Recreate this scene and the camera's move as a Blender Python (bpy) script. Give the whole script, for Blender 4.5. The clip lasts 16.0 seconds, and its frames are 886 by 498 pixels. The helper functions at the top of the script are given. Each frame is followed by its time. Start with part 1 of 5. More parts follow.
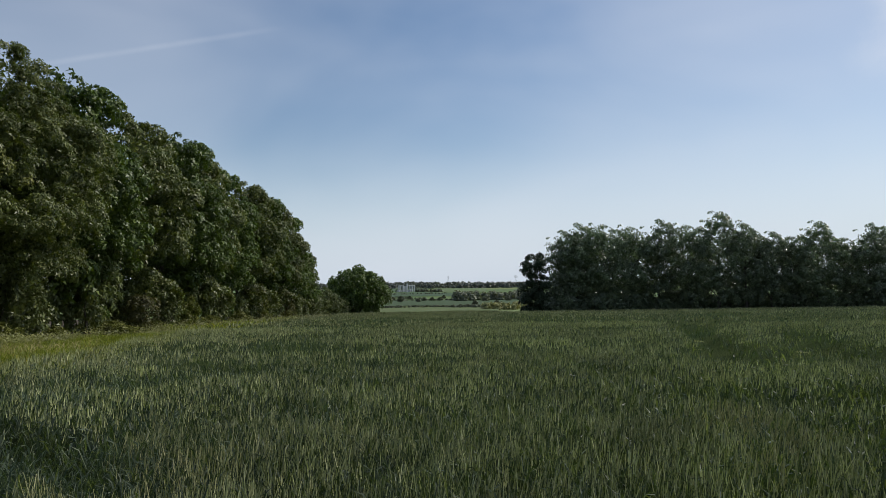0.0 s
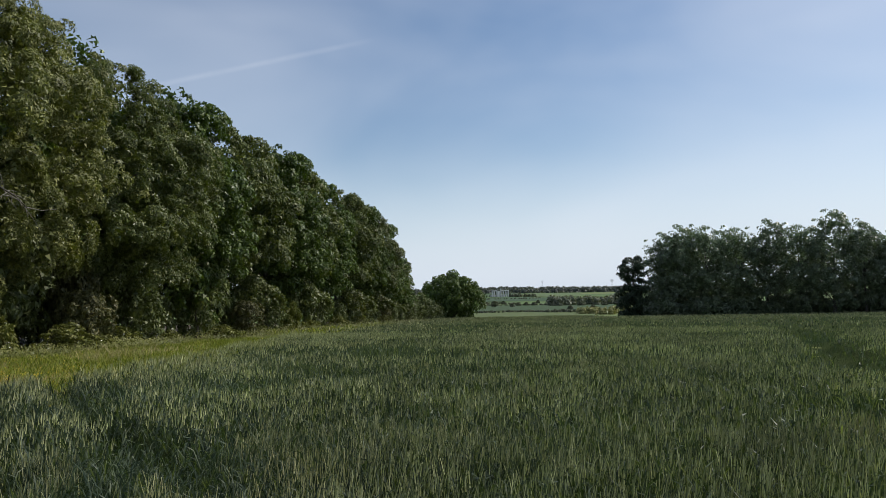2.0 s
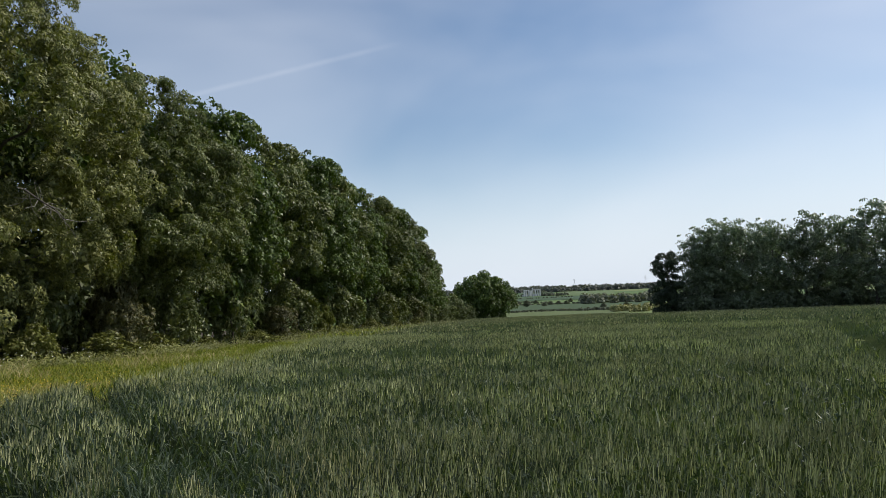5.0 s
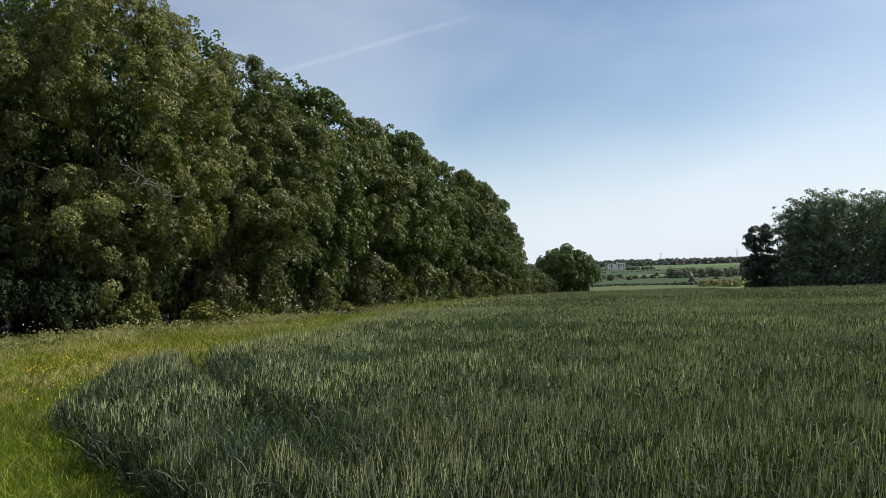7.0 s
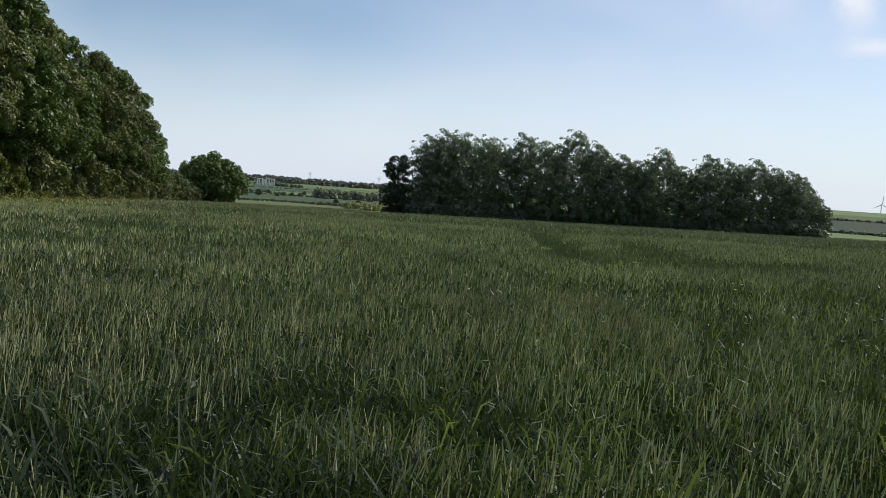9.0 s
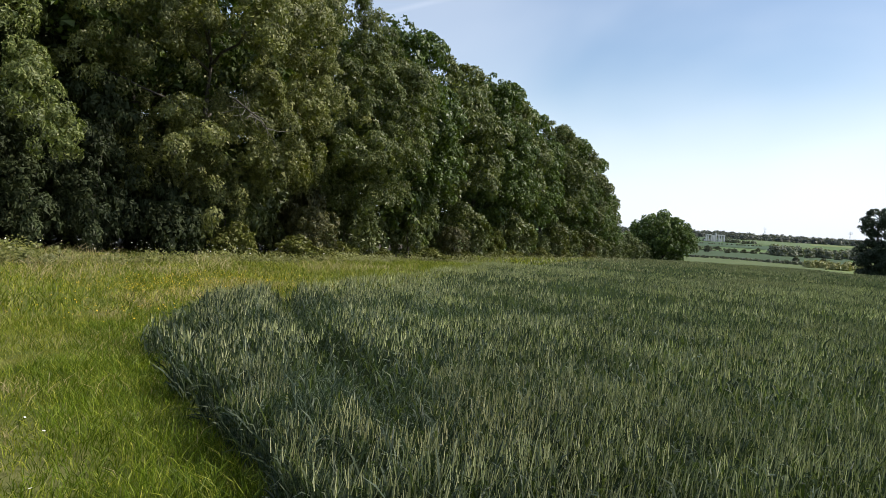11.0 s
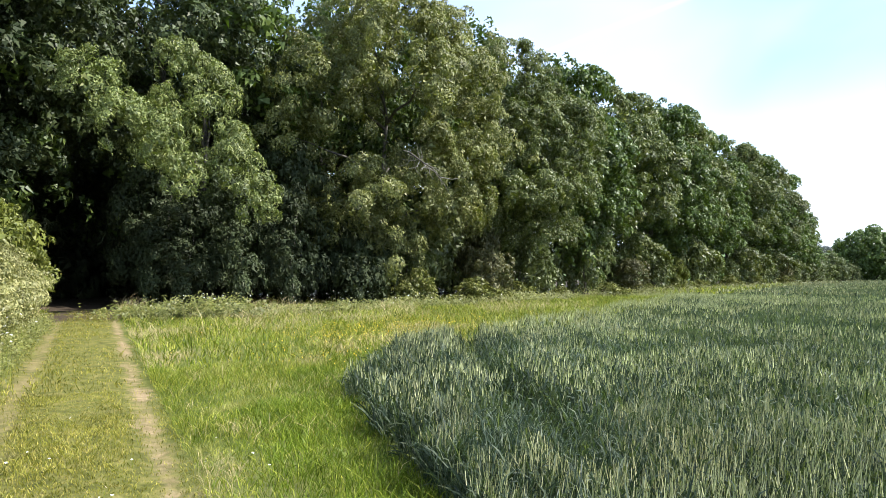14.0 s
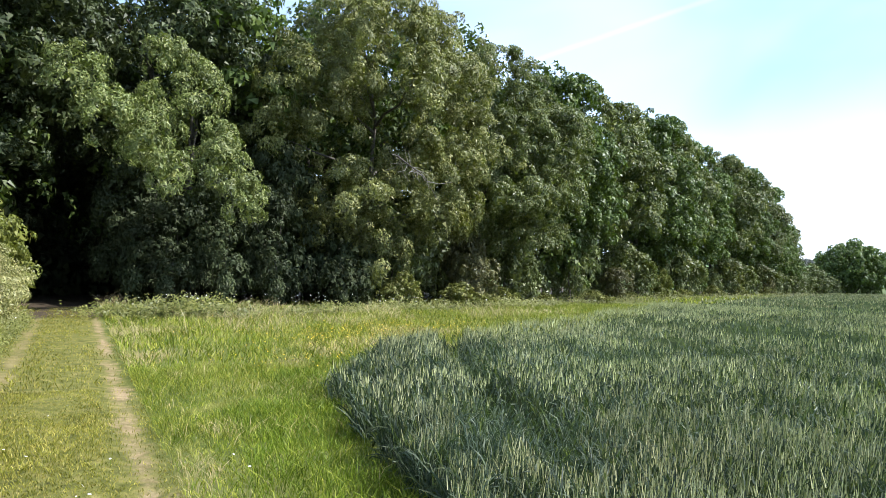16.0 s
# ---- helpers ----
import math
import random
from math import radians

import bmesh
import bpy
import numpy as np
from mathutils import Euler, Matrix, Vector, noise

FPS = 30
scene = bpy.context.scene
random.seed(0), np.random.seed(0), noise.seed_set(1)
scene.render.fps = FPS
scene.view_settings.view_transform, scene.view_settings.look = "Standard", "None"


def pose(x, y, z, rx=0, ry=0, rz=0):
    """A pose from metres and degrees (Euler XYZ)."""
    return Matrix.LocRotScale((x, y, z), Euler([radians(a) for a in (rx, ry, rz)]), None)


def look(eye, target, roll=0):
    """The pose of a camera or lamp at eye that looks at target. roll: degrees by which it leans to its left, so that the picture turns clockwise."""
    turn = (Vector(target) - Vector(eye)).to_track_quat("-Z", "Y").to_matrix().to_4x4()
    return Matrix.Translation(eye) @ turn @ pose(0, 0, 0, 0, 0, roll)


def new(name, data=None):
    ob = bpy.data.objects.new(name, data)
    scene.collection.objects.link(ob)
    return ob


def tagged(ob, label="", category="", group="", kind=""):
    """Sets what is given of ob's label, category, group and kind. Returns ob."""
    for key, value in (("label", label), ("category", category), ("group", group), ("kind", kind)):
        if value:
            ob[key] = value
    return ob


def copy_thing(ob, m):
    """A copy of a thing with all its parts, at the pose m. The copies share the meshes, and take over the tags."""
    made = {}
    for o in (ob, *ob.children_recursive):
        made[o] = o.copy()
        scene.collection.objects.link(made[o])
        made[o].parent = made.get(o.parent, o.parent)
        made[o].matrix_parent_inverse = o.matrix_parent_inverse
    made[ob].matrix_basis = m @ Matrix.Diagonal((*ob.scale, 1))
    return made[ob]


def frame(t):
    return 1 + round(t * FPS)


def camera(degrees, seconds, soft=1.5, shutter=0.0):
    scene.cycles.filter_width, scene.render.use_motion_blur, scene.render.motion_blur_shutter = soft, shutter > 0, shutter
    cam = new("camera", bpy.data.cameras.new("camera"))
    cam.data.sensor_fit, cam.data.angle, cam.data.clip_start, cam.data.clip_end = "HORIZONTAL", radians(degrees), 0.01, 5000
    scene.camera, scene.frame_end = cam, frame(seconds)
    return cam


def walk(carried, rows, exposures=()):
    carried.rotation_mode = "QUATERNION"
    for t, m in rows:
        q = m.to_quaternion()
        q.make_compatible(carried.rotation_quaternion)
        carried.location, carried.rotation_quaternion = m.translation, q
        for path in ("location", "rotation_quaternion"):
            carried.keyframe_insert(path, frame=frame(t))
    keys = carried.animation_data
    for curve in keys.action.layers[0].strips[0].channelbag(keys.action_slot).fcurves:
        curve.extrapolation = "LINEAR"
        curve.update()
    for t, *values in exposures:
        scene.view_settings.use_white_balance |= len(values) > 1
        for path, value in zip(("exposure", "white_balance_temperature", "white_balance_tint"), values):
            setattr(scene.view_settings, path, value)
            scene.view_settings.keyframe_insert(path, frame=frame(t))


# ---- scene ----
cam = camera(64.7, 16.0, soft=0.8)
PATH = [
    (0.00, -0.000, 0.000, 1.600, 92.60, 0.70, 0.03),
    (0.50, -0.017, 0.030, 1.588, 92.65, -0.62, -0.84),
    (1.00, -0.071, 0.032, 1.575, 93.46, -0.06, -0.34),
    (1.50, -0.121, 0.090, 1.567, 92.03, 0.51, 3.03),
    (2.00, -0.092, 0.153, 1.580, 93.13, 1.09, 7.67),
    (2.50, -0.070, 0.153, 1.567, 93.46, 1.43, 7.62),
    (3.00, -0.063, 0.132, 1.583, 93.73, 1.92, 7.06),
    (5.50, -0.096, 0.200, 1.553, 92.85, 2.50, 12.73),
    (6.00, -0.092, 0.193, 1.552, 91.90, 2.40, 15.80),
    (6.50, -0.089, 0.184, 1.555, 92.33, 2.60, 16.86),
    (7.00, -0.105, 0.206, 1.549, 91.37, 2.17, 16.92),
    (7.20, -0.093, 0.131, 1.568, 92.10, 3.70, 15.55),
    (7.30, -0.076, 0.068, 1.584, 91.90, 6.00, 13.44),
    (7.40, -0.052, 0.015, 1.597, 92.60, 6.90, 9.96),
    (7.50, -0.019, -0.007, 1.603, 95.30, 5.15, 4.74),
    (8.00, 0.182, 0.224, 1.397, 90.57, -2.58, -34.26),
    (8.50, 0.219, 0.413, 1.342, 87.88, -4.31, -35.76),
    (9.00, 0.135, 0.356, 1.329, 84.88, -3.91, -11.13),
    (9.50, -0.036, 0.208, 1.388, 85.10, -1.68, 3.29),
    (10.00, -0.221, 0.530, 1.570, 86.48, -2.76, 12.15),
    (12.50, -0.036, 0.238, 1.675, 89.04, 0.98, 33.85),
    (13.00, -0.038, 0.234, 1.679, 90.47, 1.04, 36.87),
    (13.50, -0.044, 0.238, 1.679, 90.20, 0.33, 38.51),
    (14.00, -0.041, 0.228, 1.680, 90.15, 0.94, 38.52),
    (14.50, -0.033, 0.205, 1.690, 89.65, 1.03, 40.46),
    (15.00, -0.045, 0.231, 1.678, 89.75, -0.21, 40.76),
    (15.50, -0.049, 0.251, 1.668, 90.06, -0.42, 38.02),
    (16.00, -0.038, 0.218, 1.678, 90.52, -0.32, 37.35),
]
EXPOSURES = [(0.0, -0.12, 6450, 10), (1.5, -0.16, 6450, 10), (2.0, 0.02, 6450, 10), (3.0, 0.0, 6450, 10), (7.0, 0.22, 6600, 10), (8.0, -0.22, 6300, 10), (8.5, -0.4, 6300, 10), (9.0, 0.05, 6500, 10), (9.5, 0.25, 6600, 10), (10.2, 0.35, 6700, 10), (12.5, 1.12, 6350, 11), (13.4, 1.52, 6200, 11), (14.5, 1.52, 6080, 11), (16.0, 1.44, 5950, 11)]
walk(cam, [(t, pose(x, y, z, rx, ry, rz)) for t, x, y, z, rx, ry, rz in PATH], EXPOSURES)

# ---- sky and sun ----
SUN_AZ, SUN_EL = radians(-62), radians(46)      # azimuth counted to the left of +y
sun_dir = Vector((-math.sin(SUN_AZ) * math.cos(SUN_EL), math.cos(SUN_AZ) * math.cos(SUN_EL), math.sin(SUN_EL)))
sun_data = bpy.data.lights.new("sun", "SUN")
sun_data.energy, sun_data.angle, sun_data.color = 3.8, radians(0.6), (1.0, 0.95, 0.86)
sun = new("sun", sun_data)
sun.matrix_world = look(sun_dir * 100, (0, 0, 0))

world = bpy.data.worlds.new("sky")
scene.world = world
world.use_nodes = True
wt = world.node_tree
wt.nodes.clear()
SKY_STRENGTH = 0.105


def wnode(kind, **values):
    n = wt.nodes.new(kind)
    for key, value in values.items():
        n.inputs[key].default_value = value
    return n


sky = wt.nodes.new("ShaderNodeTexSky")
sky.sky_type, sky.sun_disc = "NISHITA", False
sky.sun_elevation, sky.sun_rotation = SUN_EL, -SUN_AZ
sky.air_density, sky.dust_density, sky.ozone_density = 1.0, 0.5, 1.6
tc = wt.nodes.new("ShaderNodeTexCoord")
# thin cirrus streaks
cm = wt.nodes.new("ShaderNodeMapping")
cm.inputs["Scale"].default_value = (1.6, 0.8, 3.4)
cm.inputs["Rotation"].default_value = (0.3, 0.2, 0.7)
wt.links.new(tc.outputs["Generated"], cm.inputs["Vector"])
cn = wnode("ShaderNodeTexNoise", Scale=1.3, Detail=3.5, Roughness=0.5, Distortion=0.4)
wt.links.new(cm.outputs["Vector"], cn.inputs["Vector"])
cr = wt.nodes.new("ShaderNodeMapRange")
cr.inputs["From Min"].default_value, cr.inputs["From Max"].default_value = 0.30, 0.85
cr.inputs["To Max"].default_value = 0.45
wt.links.new(cn.outputs["Fac"], cr.inputs["Value"])


def wmath(op, p, q=0.0):
    n = wt.nodes.new("ShaderNodeMath")
    n.operation = op
    for slot, v in zip(n.inputs, (p, q)):
        if isinstance(v, (int, float)):
            slot.default_value = v
        else:
            wt.links.new(v, slot)
    return n.outputs[0]


def wspan(v, lo, hi, to_lo=0.0, to_hi=1.0):
    n = wt.nodes.new("ShaderNodeMapRange")
    n.interpolation_type = "SMOOTHSTEP"
    for key, value in (("From Min", lo), ("From Max", hi), ("To Min", to_lo), ("To Max", to_hi)):
        n.inputs[key].default_value = value
    wt.links.new(v, n.inputs["Value"])
    return n.outputs["Result"]


def wdot(v):
    n = wt.nodes.new("ShaderNodeVectorMath")
    n.operation = "DOT_PRODUCT"
    wt.links.new(tc.outputs["Generated"], n.inputs[0])
    n.inputs[1].default_value = v
    return n.outputs["Value"]


def heaven(az, el):
    p, q = radians(az), radians(el)
    return Vector((-math.sin(p) * math.cos(q), math.cos(p) * math.cos(q), math.sin(q)))


def wisp(a0, a1, width, strength, ragged):
    """A streak of cloud from one direction to another."""
    d0, d1 = heaven(*a0), heaven(*a1)
    across = d0.cross(d1).normalized()
    along = across.cross(d0).normalized()
    reach = d1.dot(along)
    n = wnode("ShaderNodeTexNoise", Scale=9.0, Detail=5.0, Roughness=0.6)
    wt.links.new(tc.outputs["Generated"], n.inputs["Vector"])
    off = wmath("MULTIPLY", wmath("SUBTRACT", n.outputs["Fac"], 0.5), ragged)
    band = wspan(wmath("ABSOLUTE", wmath("ADD", wdot(across), off)), width, 0.0)
    u = wdot(along)
    ends = wmath("MULTIPLY", wspan(u, -0.02, 0.04), wspan(u, reach + 0.03, reach - 0.05))
    front = wspan(wdot(d0), 0.0, 0.2)
    grain = wspan(n.outputs["Fac"], 0.25, 0.6, 0.5, 1.0)
    return wmath("MULTIPLY", wmath("MULTIPLY", wmath("MULTIPLY", band, ends), wmath("MULTIPLY", front, grain)), strength)


veil = cr.outputs["Result"]
for streak in (wisp((33, 14.6), (14, 19.6), 0.0055, 0.10, 0.003),          # old aircraft trail
               wisp((-40.4, 12.6), (-37.9, 24), 0.030, 1.0, 0.085),        # upright wisp of cirrus
               wisp((-39.6, 11.6), (-44.0, 11.3), 0.017, 0.8, 0.03),
               wisp((-34, 13), (-35, 22), 0.06, 0.28, 0.10)):
    veil = wmath("ADD", veil, streak)
sepz = wt.nodes.new("ShaderNodeSeparateXYZ")
wt.links.new(tc.outputs["Generated"], sepz.inputs[0])
low_haze = wspan(sepz.outputs[2], 0.22, 0.0, 0.0, 0.85)


def wmix(fac, p, q):
    n = wt.nodes.new("ShaderNodeMix")
    n.data_type = "RGBA"
    wt.links.new(fac, n.inputs[0])
    wt.links.new(p, n.inputs[6])
    n.inputs[7].default_value = (*q, 1)
    return n.outputs[2]


hazy = wmix(low_haze, sky.outputs["Color"], (6.2, 7.1, 8.3))
cloudy = wmix(veil, hazy, (7.6, 8.0, 8.8))
bg = wt.nodes.new("ShaderNodeBackground")
bg.inputs["Strength"].default_value = SKY_STRENGTH
wt.links.new(cloudy, bg.inputs["Color"])
wo = wt.nodes.new("ShaderNodeOutputWorld")
wt.links.new(bg.outputs["Background"], wo.inputs["Surface"])

# ---- materials ----


class Mat:
    """A small builder for node materials."""

    def __init__(self, name):
        self.m = bpy.data.materials.new(name)
        self.m.use_nodes = True
        self.t = self.m.node_tree
        self.t.nodes.clear()
        self.out = self.t.nodes.new("ShaderNodeOutputMaterial")
        self.coord = self.t.nodes.new("ShaderNodeTexCoord").outputs["Object"]

    def node(self, kind, **values):
        n = self.t.nodes.new(kind)
        for key, value in values.items():
            n.inputs[key].default_value = value
        return n

    def link(self, a, b):
        self.t.links.new(a, b)

    def noise(self, scale, detail=4.0, rough=0.55, stretch=None):
        n = self.node("ShaderNodeTexNoise", Scale=scale, Detail=detail, Roughness=rough)
        src = self.coord
        if stretch:
            mp = self.node("ShaderNodeMapping", Scale=stretch)
            self.link(src, mp.inputs["Vector"])
            src = mp.outputs["Vector"]
        self.link(src, n.inputs["Vector"])
        return n.outputs["Fac"]

    def ramp(self, fac, stops):
        r = self.node("ShaderNodeValToRGB")
        els = r.color_ramp.elements
        while len(els) < len(stops):
            els.new(0.5)
        for e, (p, c) in zip(els, stops):
            e.position, e.color = p, (*c, 1)
        self.link(fac, r.inputs["Fac"])
        return r.outputs["Color"]

    def mix(self, fac, a, b, blend="MIX"):
        n = self.node("ShaderNodeMix")
        n.data_type, n.blend_type = "RGBA", blend
        for s, v in ((n.inputs[0], fac), (n.inputs[6], a), (n.inputs[7], b)):
            if isinstance(v, (int, float)):
                s.default_value = v
            elif isinstance(v, tuple):
                s.default_value = (*v, 1)
            else:
                self.link(v, s)
        return n.outputs[2]

    def math(self, op, a, b=0.0):
        n = self.node("ShaderNodeMath")
        n.operation = op
        for s, v in zip(n.inputs, (a, b)):
            if isinstance(v, (int, float)):
                s.default_value = v
            else:
                self.link(v, s)
        return n.outputs[0]

    def span(self, v, lo, hi, to_lo=0.0, to_hi=1.0):
        n = self.node("ShaderNodeMapRange")
        n.inputs["From Min"].default_value, n.inputs["From Max"].default_value = lo, hi
        n.inputs["To Min"].default_value, n.inputs["To Max"].default_value = to_lo, to_hi
        self.link(v, n.inputs["Value"])
        return n.outputs["Result"]

    def surface(self, colour, rough=0.7, bump=None, bump_strength=0.4, bump_distance=0.02, metal=0.0, spec=0.5):
        p = self.node("ShaderNodeBsdfPrincipled", Roughness=rough, Metallic=metal)
        p.inputs["Specular IOR Level"].default_value = spec
        if isinstance(colour, tuple):
            p.inputs["Base Color"].default_value = (*colour, 1)
        else:
            self.link(colour, p.inputs["Base Color"])
        if bump is not None:
            b = self.node("ShaderNodeBump", Strength=bump_strength, Distance=bump_distance)
            self.link(bump, b.inputs["Height"])
            self.link(b.outputs["Normal"], p.inputs["Normal"])
        self.link(p.outputs["BSDF"], self.out.inputs["Surface"])
        return self.m

    def leafy(self, colour, through_colour, amount=0.35, rough=0.5, spec=0.3):
        p = self.node("ShaderNodeBsdfPrincipled", Roughness=rough)
        p.inputs["Specular IOR Level"].default_value = spec
        self.link(colour, p.inputs["Base Color"])
        tr = self.node("ShaderNodeBsdfTranslucent")
        self.link(through_colour, tr.inputs["Color"])
        mx = self.node("ShaderNodeMixShader")
        mx.inputs["Fac"].default_value = amount
        self.link(p.outputs["BSDF"], mx.inputs[1])
        self.link(tr.outputs["BSDF"], mx.inputs[2])
        self.link(mx.outputs["Shader"], self.out.inputs["Surface"])
        return self.m

    def island(self):
        return self.node("ShaderNodeNewGeometry").outputs["Random Per Island"]

    def per_object(self):
        return self.node("ShaderNodeObjectInfo").outputs["Random"]


def leaf_material(name, dark, mid, light, rough=0.45, spec=0.32, patch=0.35, amount=0.24, odd=None, blue=1.0, odd_at=(0.60, 0.74), red=1.13, glow=(1.2, 1.3, 0.6), even=0.45):
    dark, mid, light = [(c[0] * red, c[1], c[2] * blue) for c in (dark, mid, light)]
    dark = tuple(p + (q - p) * even for p, q in zip(dark, mid))
    light = tuple(p + (q - p) * even for p, q in zip(light, mid))
    b = Mat(name)
    one = b.island()
    base = b.ramp(one, [(0.0, dark), (0.62, mid), (1.0, light)])
    big = b.span(b.noise(patch, 3.0), 0.3, 0.7, 0.72, 1.25)
    obj = b.span(b.per_object(), 0, 1, 0.85, 1.18)
    small = b.span(b.noise(patch * 5.0, 2.0), 0.3, 0.7, 0.78, 1.22)
    k = b.math("MULTIPLY", b.math("MULTIPLY", big, obj), small)
    g = b.node("ShaderNodeCombineColor")
    for i in range(3):
        b.link(k, g.inputs[i])
    col = b.mix(1.0, base, g.outputs[0], "MULTIPLY")
    if odd:
        col = b.mix(b.span(b.noise(patch * 1.9, 3.0), *odd_at), col, odd)
    thr = b.mix(1.0, col, glow, "MULTIPLY")
    return b.leafy(col, thr, amount, rough, spec)


M_ASH = leaf_material("ash_leaves", (0.05, 0.08, 0.025), (0.125, 0.17, 0.05), (0.35, 0.40, 0.155), odd=(0.24, 0.25, 0.085), spec=0.32, amount=0.22, blue=1.0, glow=(1.25, 1.45, 0.45))
M_WILLOW = leaf_material("grey_green_leaves", (0.055, 0.075, 0.026), (0.155, 0.188, 0.066), (0.42, 0.45, 0.19), odd=(0.22, 0.225, 0.06), spec=0.3, amount=0.22, red=1.14, blue=0.92, glow=(1.25, 1.45, 0.35))
M_OAK = leaf_material("oak_leaves", (0.032, 0.056, 0.016), (0.07, 0.11, 0.029), (0.18, 0.24, 0.065), spec=0.3, red=1.07, blue=0.88, glow=(1.25, 1.5, 0.35), amount=0.2)
M_MAPLE = leaf_material("maple_leaves", (0.038, 0.06, 0.02), (0.09, 0.12, 0.04), (0.26, 0.295, 0.12), odd=(0.19, 0.19, 0.055), spec=0.3, amount=0.22, red=1.12, blue=0.92, glow=(1.25, 1.45, 0.35))
M_THORN = leaf_material("hawthorn_leaves", (0.05, 0.075, 0.026), (0.095, 0.13, 0.045), (0.21, 0.25, 0.10), patch=0.7)
M_BROWN = leaf_material("rusty_leaves", (0.045, 0.06, 0.022), (0.09, 0.10, 0.037), (0.18, 0.17, 0.07), patch=0.9)
M_YELLOW = leaf_material("yellow_green_leaves", (0.06, 0.085, 0.014), (0.12, 0.15, 0.025), (0.22, 0.25, 0.05), patch=0.9, blue=1.0)
M_HEDGE = leaf_material("hedge_leaves", (0.10, 0.125, 0.04), (0.20, 0.22, 0.082), (0.37, 0.38, 0.17), patch=1.2, odd=(0.26, 0.24, 0.12), even=0.2)
# near-black leaf colour that carries the shade beside and under the trees
M_SHADED_LEAF = leaf_material("shade_coloured_leaves", (0.02, 0.034, 0.013), (0.035, 0.052, 0.02), (0.075, 0.095, 0.04), amount=0.12, rough=0.6, spec=0.2)
# leaf colour darkened for the shade over the mouth of the track
M_CANOPY = leaf_material("shade_coloured_canopy", (0.028, 0.048, 0.016), (0.05, 0.075, 0.024), (0.12, 0.15, 0.05), amount=0.16, rough=0.5, spec=0.3)
M_PINE = leaf_material("pine_needles", (0.018, 0.035, 0.016), (0.028, 0.05, 0.022), (0.045, 0.07, 0.03), amount=0.1)
M_COPSE = leaf_material("copse_leaves", (0.045, 0.062, 0.027), (0.12, 0.148, 0.066), (0.36, 0.39, 0.22), amount=0.28, rough=0.32, spec=0.75, red=0.97, blue=1.1, glow=(1.2, 1.5, 1.1))
# distance haze put into the colour: paler and greyer than near leaves
M_FAR = leaf_material("hazed_leaves", (0.09, 0.115, 0.075), (0.115, 0.14, 0.092), (0.15, 0.17, 0.115), patch=0.02, amount=0.3)
# ridge wood, tinted bluer to carry the haze
M_RIDGE = leaf_material("hazed_ridge_leaves", (0.075, 0.095, 0.085), (0.09, 0.112, 0.10), (0.115, 0.135, 0.12), patch=0.02, amount=0.3)
M_NETTLE = leaf_material("nettle_leaves", (0.05, 0.07, 0.015), (0.12, 0.145, 0.032), (0.24, 0.25, 0.08), patch=0.8, odd=(0.24, 0.23, 0.09))
# blue-green leaves, darkened further to carry the shade low in the stand
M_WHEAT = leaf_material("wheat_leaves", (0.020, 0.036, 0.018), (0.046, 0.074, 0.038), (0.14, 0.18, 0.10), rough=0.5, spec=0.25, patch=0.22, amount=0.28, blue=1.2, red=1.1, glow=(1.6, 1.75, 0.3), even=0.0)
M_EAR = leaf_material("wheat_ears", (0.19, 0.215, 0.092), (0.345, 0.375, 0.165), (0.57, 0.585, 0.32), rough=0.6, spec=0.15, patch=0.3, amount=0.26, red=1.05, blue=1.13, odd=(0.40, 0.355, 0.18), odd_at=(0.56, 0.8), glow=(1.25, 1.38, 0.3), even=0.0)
M_GRASS = leaf_material("meadow_grass", (0.065, 0.11, 0.009), (0.155, 0.21, 0.018), (0.34, 0.37, 0.07), patch=0.6, amount=0.25, odd_at=(0.57, 0.74), odd=(0.28, 0.275, 0.08), spec=0.2, blue=1.0, even=0.0)
M_MOWN = leaf_material("mown_grass", (0.11, 0.135, 0.018), (0.19, 0.205, 0.03), (0.34, 0.325, 0.085), patch=0.9, amount=0.25, odd=(0.26, 0.235, 0.11), spec=0.2, blue=1.0, even=0.0)
M_LUSH = leaf_material("lush_grass", (0.065, 0.12, 0.008), (0.135, 0.215, 0.016), (0.28, 0.345, 0.05), patch=0.8, amount=0.25, spec=0.2, even=0.0)
M_STRAW = leaf_material("dry_grass", (0.34, 0.31, 0.15), (0.44, 0.40, 0.22), (0.55, 0.51, 0.31), amount=0.25, blue=1.0, even=0.0)

b = Mat("bark")
M_BARK = b.surface(b.ramp(b.noise(3.0, 6.0, stretch=(4, 4, 0.7)), [(0.3, (0.035, 0.03, 0.025)), (0.7, (0.13, 0.115, 0.095))]), 0.9,
                   b.noise(9.0, 5.0, stretch=(4, 4, 0.6)), 0.8, 0.03)
b = Mat("pale_bark")
M_PALE = b.surface(b.ramp(b.noise(4.0, 6.0, stretch=(3, 3, 0.6)), [(0.3, (0.12, 0.105, 0.085)), (0.7, (0.28, 0.26, 0.22))]), 0.85,
                   b.noise(12.0, 5.0), 0.6, 0.01)
b = Mat("petals_yellow")
M_BUTTER = b.surface((0.75, 0.50, 0.01), 0.35)
b = Mat("petals_white")
M_WHITE = b.surface((0.78, 0.78, 0.72), 0.6)
b = Mat("turbine_paint")
M_TURBINE = b.surface((0.62, 0.63, 0.64), 0.4)
b = Mat("galvanised_steel")
M_STEEL = b.surface(b.ramp(b.noise(0.4), [(0.3, (0.25, 0.26, 0.27)), (0.7, (0.36, 0.37, 0.38))]), 0.55, metal=0.6)
b = Mat("pale_concrete")
M_CONCRETE = b.surface(b.ramp(b.noise(0.06), [(0.3, (0.42, 0.43, 0.44)), (0.7, (0.52, 0.53, 0.54))]), 0.8)

# ---- the lie of the land ----
AZ0 = radians(5)
